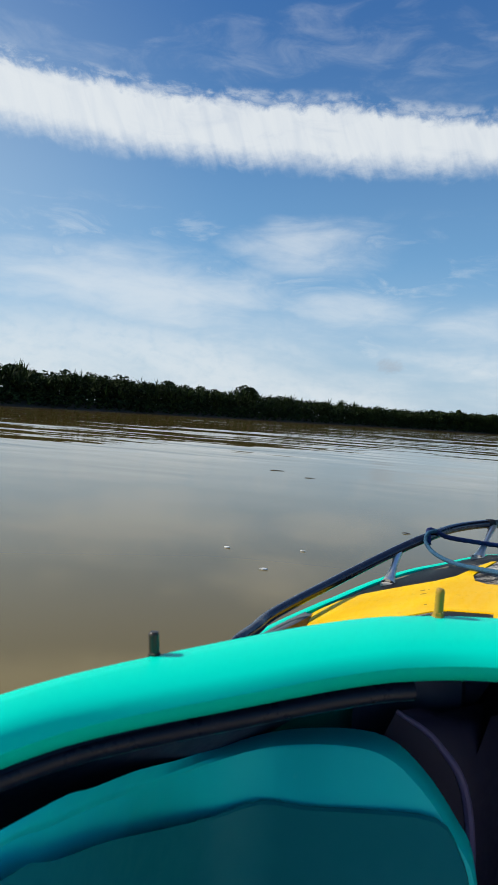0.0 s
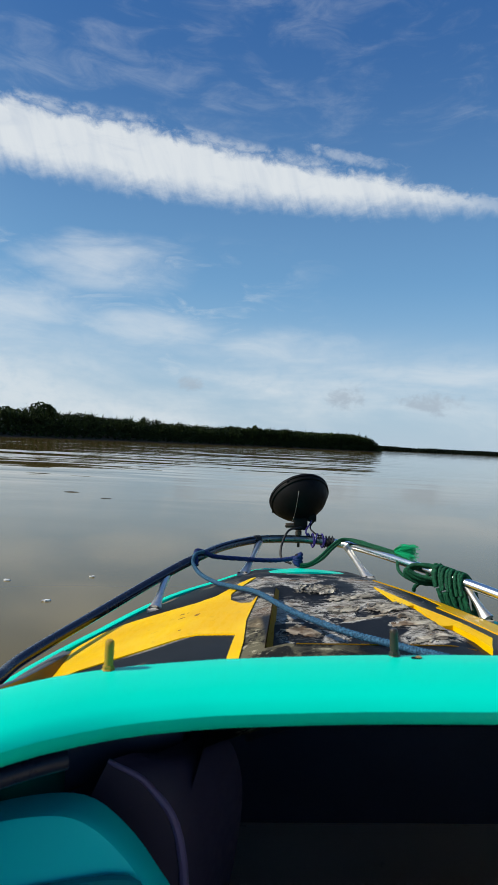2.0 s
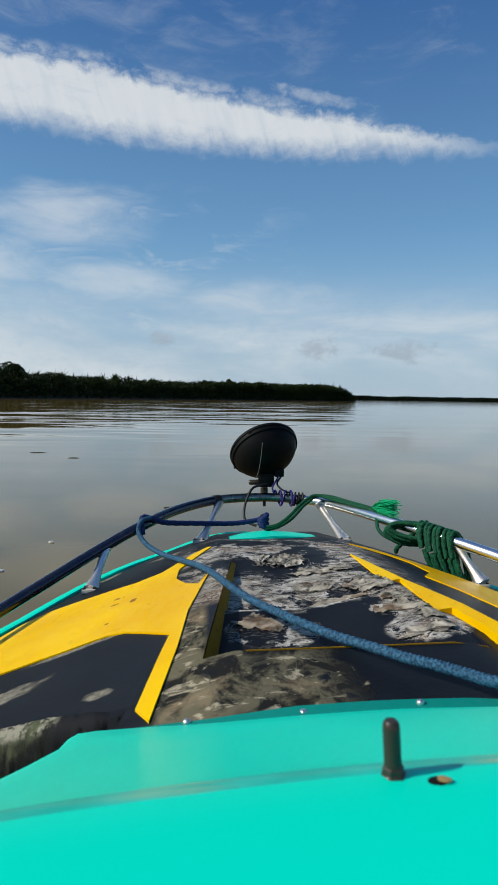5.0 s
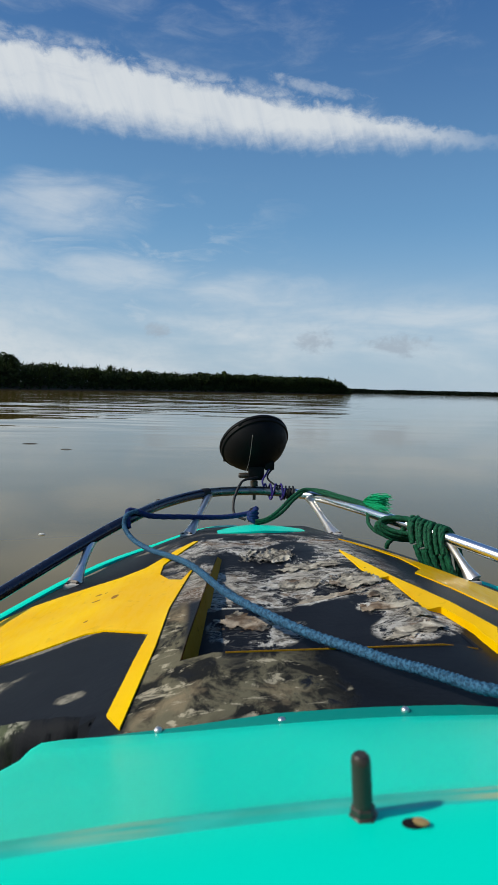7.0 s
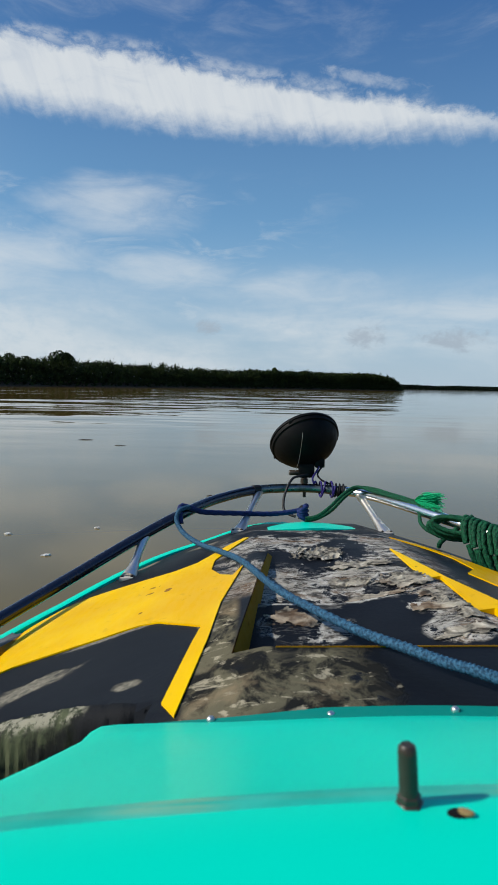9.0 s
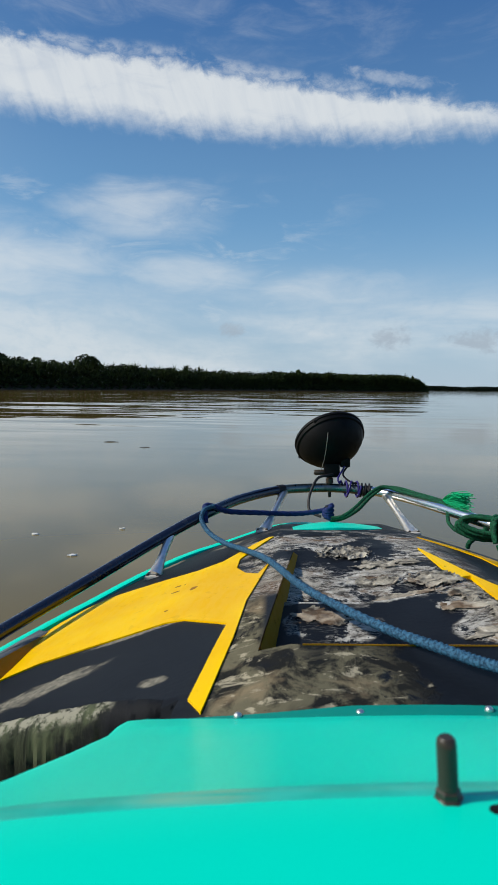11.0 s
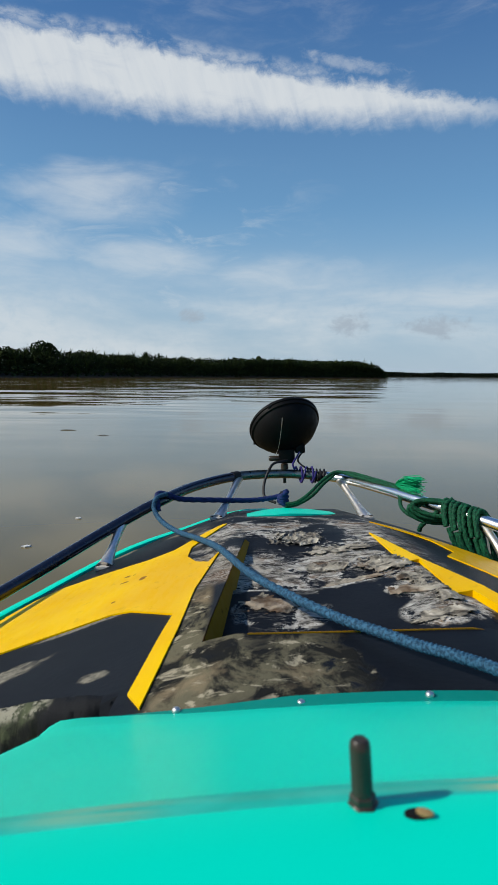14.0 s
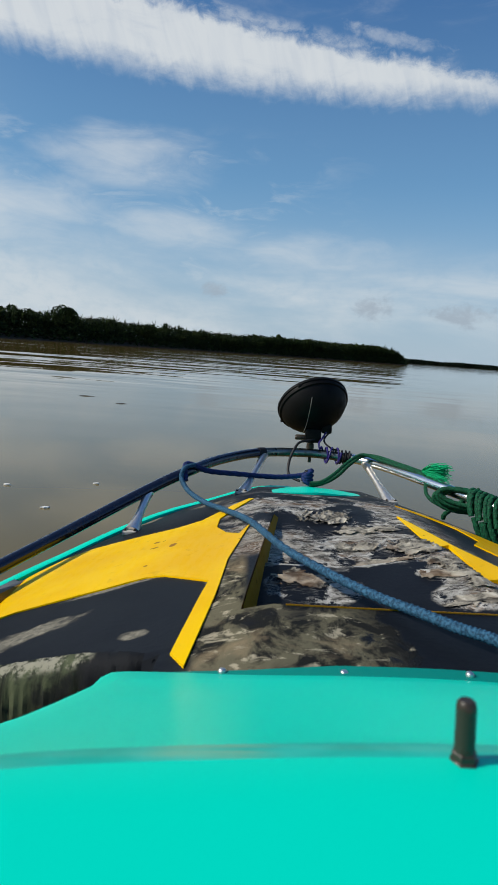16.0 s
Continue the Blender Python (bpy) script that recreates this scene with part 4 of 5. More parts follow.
FOOT = [(0, 0.585, 0.234), (-0.10, 0.585, 0.232), (-0.20, 0.592, 0.224), (-0.25, 0.597, 0.2205), (-0.285, 0.600, 0.218), (-0.318, 0.600, 0.217), (-0.337, 0.598, 0.216), (-0.346, 0.591, 0.214), (-0.346, 0.574, 0.215), (-0.347, 0.548, 0.215), (-0.388, 0.527, 0.215), (-0.50, 0.472, 0.198), (-0.62, 0.40, 0.13), (-0.76, 0.28, 0.08), (-0.83, 0.12, 0.07), (-0.86, -0.12, 0.065), (-0.87, -0.4, 0.065), (-0.875, -0.7, 0.07), (-0.88, -1.2, 0.07), (-0.88, -2.4, 0.07)]


def build_coaming():
    cols = []
    for (ix, iy), (cx, cy), (fx, fy, fz) in zip(INNER_LINE, CREASE, FOOT):
        cols.append((Vector((ix, iy, 0)), Vector((cx, cy, 0)), Vector((fx, fy, fz - 0.015))))
    # denser between the given stations
    fine = []
    for i in range(len(cols) - 1):
        n = 1 if 4 <= i <= 9 else 5
        for k in range(n):
            u = k / n
            ii = []
            for w in range(3):
                p0 = cols[max(i - 1, 0)][w] if i > 0 else Vector((-cols[1][w].x, cols[1][w].y, cols[1][w].z))
                p1, p2 = cols[i][w], cols[i + 1][w]
                p3 = cols[min(i + 2, len(cols) - 1)][w]
                if w == 2 and 3 <= i <= 10:
                    ii.append(p1.lerp(p2, u))
                else:
                    ii.append(0.5 * ((2 * p1) + (p2 - p0) * u + (2 * p0 - 5 * p1 + 4 * p2 - p3) * u * u + (3 * p1 - p0 - 3 * p2 + p3) * u**3))
            fine.append(ii)
    fine.append(list(cols[-1]))
    for _ in range(5):
        soft = [[p.copy() for p in c] for c in fine]
        for k in range(1, len(fine) - 1):
            for w in (0, 1):
                soft[k][w] = fine[k][w] * 0.5 + (fine[k - 1][w] + fine[k + 1][w]) * 0.25
        fine = soft
    full = [[Vector((-p.x, p.y, p.z)) for p in c] for c in fine[:0:-1]] + fine
    rows = []
    for inner, crease, foot in full:
        fall = Vector((0, 0, -0.055 * max(0.0, abs(inner.x) - 0.42)))
        out = (crease - inner).normalized()
        wide = (crease - inner).length
        back = min(0.045, wide * 0.42)
        z = 0.374
        f2 = Vector((foot.x, foot.y, 0))
        row = [inner + out * a + Vector((0, 0, b)) for a, b in ((min(0.11, wide * 0.85), 0.336), (min(0.06, wide * 0.5), 0.337), (min(0.030, wide * 0.3), 0.338), (0.026, 0.339), (0.020, 0.341), (0.0145, 0.344), (0.0085, 0.349), (0.0040, 0.355), (0.0015, 0.3605), (0.0055, 0.3665), (min(0.016, wide * 0.16), 0.3712), (min(0.034, wide * 0.34), z))]
        row += [crease - out * back + Vector((0, 0, z + 0.002)), crease - out * back * 0.42 + Vector((0, 0, z + 0.0015)), crease - out * 0.004 + Vector((0, 0, z - 0.004)), crease + out * 0.006 + Vector((0, 0, z - 0.0095))]
        row = [p + fall for p in row]
        for u in (0.05, 0.3, 0.6, 0.9):
            p = crease.lerp(f2, u)
            p.z = (z + fall.z - 0.007) * (1 - u) + foot.z * u + (0.013 - 0.015 * max(0.0, min(1.0, (abs(foot.x) - 0.08) / 0.18))) * math.sin(math.pi * u)
            row.append(p)
        row.append(foot + Vector((0, 0, 0.005)))
        row.append(foot + (f2 - crease).normalized() * 0.003 + Vector((0, 0, 0.0015)))
        lip = 0.006 + 0.022 * max(0.0, min(1.0, (0.30 - abs(foot.x)) / 0.2))
        row.append(foot + (f2 - crease).normalized() * lip + Vector((0, 0, 0.0005)))
        low = foot + (f2 - crease).normalized() * lip
        low.z = (crown(low.x, low.y) if low.y > 0.25 else foot.z) - 0.03
        row.append(low)
        rows.append(row)
    bm = bmesh.new()
    grid_faces(bm, rows)
    ob = part("coaming", bm, TEAL, boat, "glossy turquoise cockpit coaming with a worn bend and rolled lip")
    ob.data.materials.append(DULL_EDGE)
    ob.data.materials.append(INNER)
    ob.data.materials.append(FLANGE)
    # dark sheet added under the coaming in place of the shade there
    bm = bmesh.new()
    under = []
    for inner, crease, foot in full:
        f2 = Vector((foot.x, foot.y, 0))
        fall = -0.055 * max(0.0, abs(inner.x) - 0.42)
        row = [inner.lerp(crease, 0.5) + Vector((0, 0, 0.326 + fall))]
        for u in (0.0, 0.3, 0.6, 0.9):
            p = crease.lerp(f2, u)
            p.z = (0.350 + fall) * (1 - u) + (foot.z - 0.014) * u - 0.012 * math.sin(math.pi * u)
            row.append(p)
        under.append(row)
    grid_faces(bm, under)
    part("coaming_shade_sheet", bm, INNER, ob, "added dark sheet under the coaming, standing for shade")
    bm = bmesh.new()
    tube(bm, [c[0] + (c[1] - c[0]).normalized() * 0.034 + Vector((0, 0, 0.327 - 0.055 * max(0.0, abs(c[0].x) - 0.42))) for c in full if c[0].x < -0.40], 0.0085, 10)
    part("edge_padding", bm, NAVYPAD, ob, "dark blue padded roll under the lip")
    span = len(rows[0]) - 1
    # faces under the lip take the dark shade colour
    for f in ob.data.polygons:
        if f.index % span in (13, 14):
            f.material_index = 1
        elif f.index % span in (21, 22):
            f.material_index = 3
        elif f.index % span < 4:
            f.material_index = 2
    return ob


coaming = build_coaming()


def stud(x, y, z, tilt=0.0, mat=RUST, label="rusty threaded stud with a nut", tall=1.0):
    t = part("stud_bolt", stud_mesh(), mat, coaming, label)
    t.matrix_basis = pose(x, y, z, 0, tilt, 0) @ Matrix.Diagonal((1, 1, tall, 1))


def stud_mesh():
    bm = bmesh.new()
    prof = [(-0.01, 0.0040), (0.006, 0.0042)]
    for i in range(12):
        h = 0.006 + 0.0016 * i
        prof += [(h, 0.0044), (h + 0.0008, 0.00415)]
    prof += [(0.0262, 0.0040), (0.0275, 0.0028)]
    lathe(bm, prof, Matrix.Identity(4), 14)
    lathe(bm, [(-0.002, 0.0064), (0.0, 0.0065), (0.0008, 0.0060), (0.0012, 0.0054), (0.0038, 0.0054), (0.0046, 0.0046)], Matrix.Identity(4), 6)
    return bm


stud(-0.106, 0.252, 0.3755, -3)
stud(-0.386, 0.205, 0.3755, 2, GILT, "yellow-painted threaded stud with a nut")
stud(-0.604, 0.035, 0.3655, -4, RUST, "short rusty threaded stud with a nut", 0.72)


def disc(name, x, y, z, r, h, mat, label, sx=1.0):
    bm = bmesh.new()
    lathe(bm, [(-0.002, r), (h * 0.4, r), (h * 0.8, r * 0.75), (h, r * 0.3)], pose(x, y, z) @ Matrix.Diagonal((1, sx, 1, 1)), 14)
    return part(name, bm, mat, coaming, label)


for x, y, z in ((-0.222, 0.606, 0.212), (0.036, 0.602, 0.224), (-0.095, 0.600, 0.220)):
    disc("rivet", x, y, z - 0.004, 0.0044, 0.0042, ZINC, "small domed rivet")
hole = disc("bolt_hole", -0.086, 0.2445, 0.3757, 0.0055, 0.0012, BLACK, "empty bolt hole with a rusty rim", 0.6)
bm = bmesh.new()
lathe(bm, [(0.0, 0.0034), (0.0008, 0.0034), (0.0012, 0.0020)], pose(-0.0836, 0.2436, 0.3768, 0, 0, -25) @ Matrix.Diagonal((1, 0.62, 1, 1)), 14)
part("rusty_rim", bm, RIM, hole, "tan rusty inner wall of the hole")


BULKHEAD = [(-0.70, -0.60, 0.312), (-0.67, -0.25, 0.302), (-0.66, -0.071, 0.269), (-0.66, -0.009, 0.245), (-0.66, 0.076, 0.213), (-0.655, 0.17, 0.174), (-0.63, 0.25, 0.154), (-0.569, 0.29, 0.165), (-0.488, 0.29, 0.184), (-0.431, 0.29, 0.182), (-0.386, 0.29, 0.148), (-0.349, 0.29, 0.099), (-0.33, 0.29, 0.061), (-0.315, 0.29, -0.05), (-0.31, 0.29, -0.25), (-0.31, 0.29, -0.44)]

# upper edge of the shade laid over the bulkhead
LOW_SHADE_LINE = [(-0.652, -0.30, 0.29), (-0.652, -0.083, 0.254), (-0.652, -0.023, 0.225), (-0.652, 0.06, 0.184), (-0.648, 0.152, 0.134), (-0.625, 0.245, 0.094), (-0.575, 0.284, 0.102), (-0.518, 0.284, 0.108), (-0.447, 0.284, 0.121), (-0.375, 0.284, 0.128), (-0.350, 0.284, 0.098), (-0.335, 0.284, 0.05), (-0.322, 0.284, -0.06), (-0.318, 0.284, -0.3)]


def build_inside():
    # turquoise bulkhead with the way into the forepeak
    bm = bmesh.new()
    edge = smooth_line(BULKHEAD, 60)
    rows = []
    for p in edge:
        rows.append([p + Vector((0, 0.05, -0.004)), p + Vector((0, 0.012, 0.0)), p + Vector((-0.002, 0.003, -0.002)), p + Vector((-0.008, 0, -0.008)), Vector((min(p.x - 0.02, -0.36), p.y - 0.004, -0.1 + p.z * 0.3)), Vector((min(p.x - 0.02, -0.36), p.y - 0.004, -0.45))])
    grid_faces(bm, rows)
    bh = part("bulkhead", bm, LINER, boat, "turquoise bulkhead with a rounded upper edge")
    # added sheet whose darker colour stands for shade on the bulkhead
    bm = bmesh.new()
    low = smooth_line(LOW_SHADE_LINE, 40)
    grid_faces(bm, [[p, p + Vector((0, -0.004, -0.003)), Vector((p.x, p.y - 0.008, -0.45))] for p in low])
    part("bulkhead_shade", bm, LOW_SHADE, bh, "deep blue-green sheet painting the shade on the lower bulkhead")
    bm = bmesh.new()
    a = smooth_line([(-0.455, 0.408, 0.116), (-0.412, 0.408, 0.063), (-0.385, 0.408, -0.03), (-0.37, 0.408, -0.22)], 20)
    b = smooth_line([(-0.428, 0.43, 0.171), (-0.372, 0.43, 0.136), (-0.330, 0.43, 0.05), (-0.318, 0.43, -0.22)], 20)
    c = smooth_line([(-0.37, 0.47, 0.160), (-0.325, 0.47, 0.14), (-0.295, 0.47, 0.04), (-0.285, 0.47, -0.22)], 20)
    e = smooth_line([(-0.30, 0.56, 0.150), (-0.262, 0.56, 0.12), (-0.25, 0.56, 0.02), (-0.29, 0.56, -0.22)], 20)
    grid_faces(bm, [a, [(p * 0.15 + q * 0.85) for p, q in zip(a, b)], b, [(p + q) / 2 + Vector((0, 0, 0.006)) for p, q in zip(b, c)], c, e])
    pad = part("padded_trim", bm, VINYL, bh, "worn dark violet vinyl padding")
    # added bead whose lighter colour stands for the ridge's highlight
    bm = bmesh.new()
    tube(bm, b, lambda s: 0.003 + 0.005 * s, 8)
    part("ridge_highlight", bm, RIDGE_LIGHT, pad, "lighter purple bead painting the highlight along the corner")
    bm = bmesh.new()
    box(bm, (-0.118, 0.10, -0.40), (0.45, 0.565, -0.088), 0.02)
    st = part("locker_step", bm, STEP, boat, "yellow step inside the dark forepeak")


build_inside()


def build_deck_edge():
    """The aft edge of the foredeck, which drops into a gutter before the coaming."""
    rows = []
    for i in range(90):
        x = -0.70 + 0.39 * i / 89
        wob = 0.004 * noise.noise(Vector((x * 45, 2.0, 0))) + 0.003 * noise.noise(Vector((x * 130, 5.0, 0)))
        y, z = aft_edge(x), crown(x, aft_edge(x))
        rows.append([(x, y + 0.014, z - 0.001), (x, y + 0.006, z + 0.0035 + wob * 0.4), (x, y - 0.004, z + 0.002 + wob * 0.5), (x, y - 0.013 + wob, z - 0.006), (x, y - 0.019 + wob, z - 0.020), (x, y - 0.022 + wob * 1.5, z - 0.045), (x, y - 0.024 + wob * 1.5, z - 0.075), (x, y - 0.026, z - 0.11)])
    for k, row in enumerate(rows):
        away = max(0.0, min(1.0, (-0.312 - row[0][0]) / 0.03))
        rows[k] = [(x, y0 + (y - y0) * (0.3 + 0.7 * away), z0 + (z - z0) * away - 0.003 * (1 - away)) for (x, y, z), y0, z0 in ((p, row[0][1], row[0][2]) for p in row)]
    bm = bmesh.new()
    grid_faces(bm, rows)
    part("deck_edge", bm, MOSS, deck, "algae-stained crumbling aft edge of the foredeck")


build_deck_edge()


def build_toe():
    """The deck edge turned up beside the cockpit: yellow on its inner slope, dark on top."""
    top_x = [(0.80, -0.80), (0.95, -0.755), (0.99, -0.738), (1.118, -0.719), (1.34, -0.7165)]
    base_x = [(0.80, -0.73), (0.95, -0.694), (1.08, -0.694), (1.2, -0.701), (1.34, -0.714)]
    height = [(0.80, 0.060), (0.95, 0.055), (0.99, 0.046), (1.118, 0.031), (1.34, 0.003)]
    slope, crest = [], []
    for i in range(20):
        y = 0.80 + 0.54 * i / 19
        xb, xt, h = along(base_x, y), along(top_x, y), along(height, y)
        edge = -half(y) + 0.012
        zt = crown(xt, y) + h
        slope.append([(xb + 0.004, y, crown(xb, y) - 0.004), (xb, y, crown(xb, y) + 0.004), (xt + 0.004, y, zt - 0.002)])
        crest.append([(xt + 0.004, y, zt - 0.002), (xt, y, zt), (xt - 0.012, y, zt - 0.002), (edge, y, crown(edge, y) + lift_of(y)), (edge - 0.004, y, crown(edge, y) - 0.01)])
    # the slope's shade is put into its darker yellow
    bm = bmesh.new()
    grid_faces(bm, slope)
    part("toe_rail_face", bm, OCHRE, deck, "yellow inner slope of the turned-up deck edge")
    bm = bmesh.new()
    grid_faces(bm, crest)
    part("toe_rail", bm, GREY, deck, "grey turned-up deck edge beside the cockpit")


build_toe()

# ---- bow rail ----
RAIL = [(-0.815, 0.90, 0.020), (-0.814, 0.93, 0.036), (-0.802, 1.03, 0.036), (-0.780, 1.17, 0.041), (-0.654, 1.482, 0.072), (-0.492, 1.712, 0.135), (-0.395, 1.805, 0.172), (-0.302, 1.97, 0.185), (-0.165, 2.13, 0.188), (0.006, 2.19, 0.184), (0.135, 2.16, 0.179), (0.226, 2.09, 0.175),
        (0.307, 1.93, 0.172), (0.392, 1.76, 0.163), (0.475, 1.65, 0.148), (0.622, 1.42, 0.116), (0.76, 1.15, 0.075), (0.802, 1.03, 0.052), (0.814, 0.93, 0.040), (0.815, 0.90, 0.020)]
rail = thing("bow_rail", "polished stainless steel bow rail on four raked posts", "rail")
TUBE = smooth_line(RAIL, 180)
BEND = max(range(180), key=lambda i: TUBE[i].y)
LEFT_END = next(i for i in range(180) if TUBE[i].x > -0.17)
RIGHT_END = next(i for i in range(BEND, 180) if TUBE[i].x > 0.150)
for lo, hi, mat, label in ((0, LEFT_END, DULL, "dark navy tube"), (LEFT_END, RIGHT_END, MIDTUBE, "dull grey-green tube under the lamp"), (RIGHT_END, 179, STEEL, "bright polished tube")):
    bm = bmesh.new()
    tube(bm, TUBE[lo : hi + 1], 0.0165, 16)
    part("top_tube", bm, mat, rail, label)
for foot, top in (((-0.515, 1.580, 0.044), (-0.484, 1.698, 0.124)), ((-0.225, 1.89, 0.088), (-0.160, 2.135, 0.180)), ((0.249, 1.875, 0.080), (0.198, 2.105, 0.168)), ((0.545, 1.53, 0.045), (0.495, 1.60, 0.142))):
    bm = bmesh.new()
    f = Vector(foot)
    t2 = min(TUBE, key=lambda q: (q - Vector(top)).length) - Vector((0, 0, 0.006))
    tube(bm, [f + (t2 - f) * (i / 8) for i in range(9)], lambda s: 0.0135 - 0.003 * math.sin(3.1 * s) + 0.010 * (1 - s) ** 4 + 0.002 * s**6, 14)
    post = part("post", bm, POST, rail)
    bm = bmesh.new()
    z0 = crown(f.x, f.y)
    box(bm, (f.x - 0.024, f.y - 0.020, z0 - 0.004), (f.x + 0.016, f.y + 0.016, z0 + 0.008), 0.004)
    plate_ob = part("foot_plate", bm, FOOTING, post, "stained mounting foot")
    for ox, oy in ((-0.017, -0.012), (0.010, -0.012)):
        bm = bmesh.new()
        lathe(bm, [(0.0, 0.0042), (0.003, 0.0042), (0.0045, 0.0028)], pose(f.x + ox, f.y + oy, z0 + 0.0075), 6)
        part("bolt_head", bm, RUST, plate_ob, "rusty bolt head")
for sgn in (-1, 1):
    bm = bmesh.new()
    lathe(bm, [(-0.020, 0.024), (-0.004, 0.024), (0.000, 0.021), (0.006, 0.0195), (0.03, 0.0172)], pose(sgn * 0.815, 0.900, 0.008, 0, sgn * 6, 0), 16)
    part("end_foot", bm, FOOTING, rail, "stained flange at the end of the rail")
for x0, x1 in ((-0.185, -0.155), (0.135, 0.16)):
    bm = bmesh.new()
    pts = [p for p in smooth_line(RAIL, 400) if x0 < p.x < x1 and p.y > 1.5]
    tube(bm, pts, 0.0185, 14)
    part("tape_wrap", bm, RUBBER, rail, "black tape wound round the tube")

# ---- bow fitting ----
bm = bmesh.new()
plate = thing("bow_plate", "turquoise bow plate with a short mooring post", "fitting")
out2 = [(-0.135, 1.76), (-0.04, 1.745), (0.095, 1.75), (0.16, 1.80), (0.06, 2.04), (0.0, 2.10), (-0.06, 2.04), (-0.15, 1.82)]
pl = paint("plate", out2, 0.008, TEAL, plate, deep=0.02, height=lambda x, y: crown(0, y) - 0.06 * abs(x))
bm = bmesh.new()
lathe(bm, [(0.0, 0.016), (0.010, 0.014), (0.015, 0.009), (0.036, 0.009), (0.040, 0.011), (0.044, 0.010)], pose(-0.007, 2.03, 0.105), 16)
part("bitt", bm, RUBBER, plate)

# ---- searchlight ----
lamp = thing("searchlight", "round black plastic searchlight seen from behind", "lamp")
AXIS = Matrix.Translation((0.020, 2.235, 0.352)) @ look((0, 0, 0), (-0.25, 0.74, 0.70)).to_3x3().to_4x4() @ pose(0, 0, 0, 180, 0, 0)
bm = bmesh.new()
R = 0.130
lathe(bm, [(-0.088, 0.018), (-0.086, 0.034), (-0.080, 0.050), (-0.066, 0.074), (-0.048, 0.098), (-0.028, 0.114), (-0.012, 0.122), (0.0, 0.126)], AXIS, 48)
body = part("bowl", bm, BLACK, lamp)
bm = bmesh.new()
lathe(bm, [(-0.006, 0.125), (-0.004, R), (0.004, R + 0.002), (0.006, R - 0.001), (0.010, R - 0.001), (0.012, R + 0.003), (0.020, R + 0.003), (0.024, R), (0.026, 0.112), (0.020, 0.110)], AXIS, 48)
part("rim", bm, BLACK, lamp)
bm = bmesh.new()
lathe(bm, [(0.012, 0.111), (0.017, 0.08), (0.020, 0.02)], AXIS, 40)
glass = material("lamp_glass", lambda n, b, p: put(n, b, color=(0.8, 0.82, 0.82), rough=0.08, metal=0.6))
part("lens", bm, glass, lamp, "clear ribbed front lens")
for k in (0.8, 2.4, 4.0):
    bm = bmesh.new()
    c = AXIS @ Vector((R * math.cos(k), R * math.sin(k), 0.008))
    box(bm, c - Vector((0.007, 0.006, 0.007)), c + Vector((0.007, 0.006, 0.007)), 0.002)
    part("rim_clip", bm, BLACK, lamp)
bm = bmesh.new()
box(bm, (-0.008, 2.185, 0.222), (0.050, 2.225, 0.274), 0.006)
box(bm, (0.052, 2.19, 0.258), (0.088, 2.22, 0.292), 0.006)
part("bracket", bm, BLACK, lamp)
bm = bmesh.new()
lathe(bm, [(-0.025, 0.006), (-0.02, 0.010), (0.012, 0.010), (0.018, 0.007)], pose(-0.020, 2.20, 0.240, 0, 90, 0), 10)
lathe(bm, [(-0.05, 0.006), (0.0, 0.006), (0.002, 0.014), (0.018, 0.014), (0.022, 0.009)], pose(0.012, 2.19, 0.200), 12)
part("clamp_bolt", bm, RUST, lamp, "rusty clamp bolt through the rail")
bm = bmesh.new()
tube(bm, smooth_line([(0.0, 2.11, 0.395), (-0.004, 2.12, 0.35), (-0.010, 2.16, 0.29), (-0.02, 2.19, 0.25)], 20), 0.0009, 6)
part("tie_wire", bm, ZINC, lamp, "thin pale wire hanging down the back")


def line_thing(name, label, category, line, radius, mat, laid=False, n=60, group=""):
    t = thing(name, label, category, group)
    bm2 = bmesh.new()
    if laid:
        rope(bm2, line, radius)
    else:
        tube(bm2, smooth_line(line, n), radius, 8)
    part("strand", bm2, mat, t)
    return t


line_thing("lamp_cable", "black lamp cable looping down from the bracket", "cable", [(0.045, 2.20, 0.235), (0.0, 2.175, 0.232), (-0.035, 2.16, 0.222), (-0.062, 2.13, 0.175), (-0.070, 2.10, 0.135), (-0.060, 2.08, 0.115), (-0.03, 2.06, 0.105)], 0.0048, RUBBER)
coil = [(0.075, 2.20, 0.275), (0.055, 2.18, 0.245), (0.040, 2.16, 0.225), (0.045, 2.16, 0.205)]
for k in range(40):
    a = k * 0.62
    coil.append((0.050 + 0.0019 * k + 0.010 * math.sin(a * 0.5), 2.168 - 0.0004 * k + 0.026 * math.sin(a), 0.184 + 0.028 * math.cos(a)))
line_thing("coiled_wire", "thin violet wire wound in loops round the rail", "cable", coil, 0.0034, VIOLET, n=260)
line_thing("coiled_wire", "thin black wire wound tightly round the rail", "cable", [(0.085, 2.20, 0.27), (0.06, 2.18, 0.235), (0.085, 2.16, 0.21)] + [(0.112 + 0.0016 * k, 2.158 - 0.0006 * k + 0.022 * math.sin(k * 0.8), 0.181 + 0.023 * math.cos(k * 0.8)) for k in range(26)], 0.0034, RUBBER, n=200)

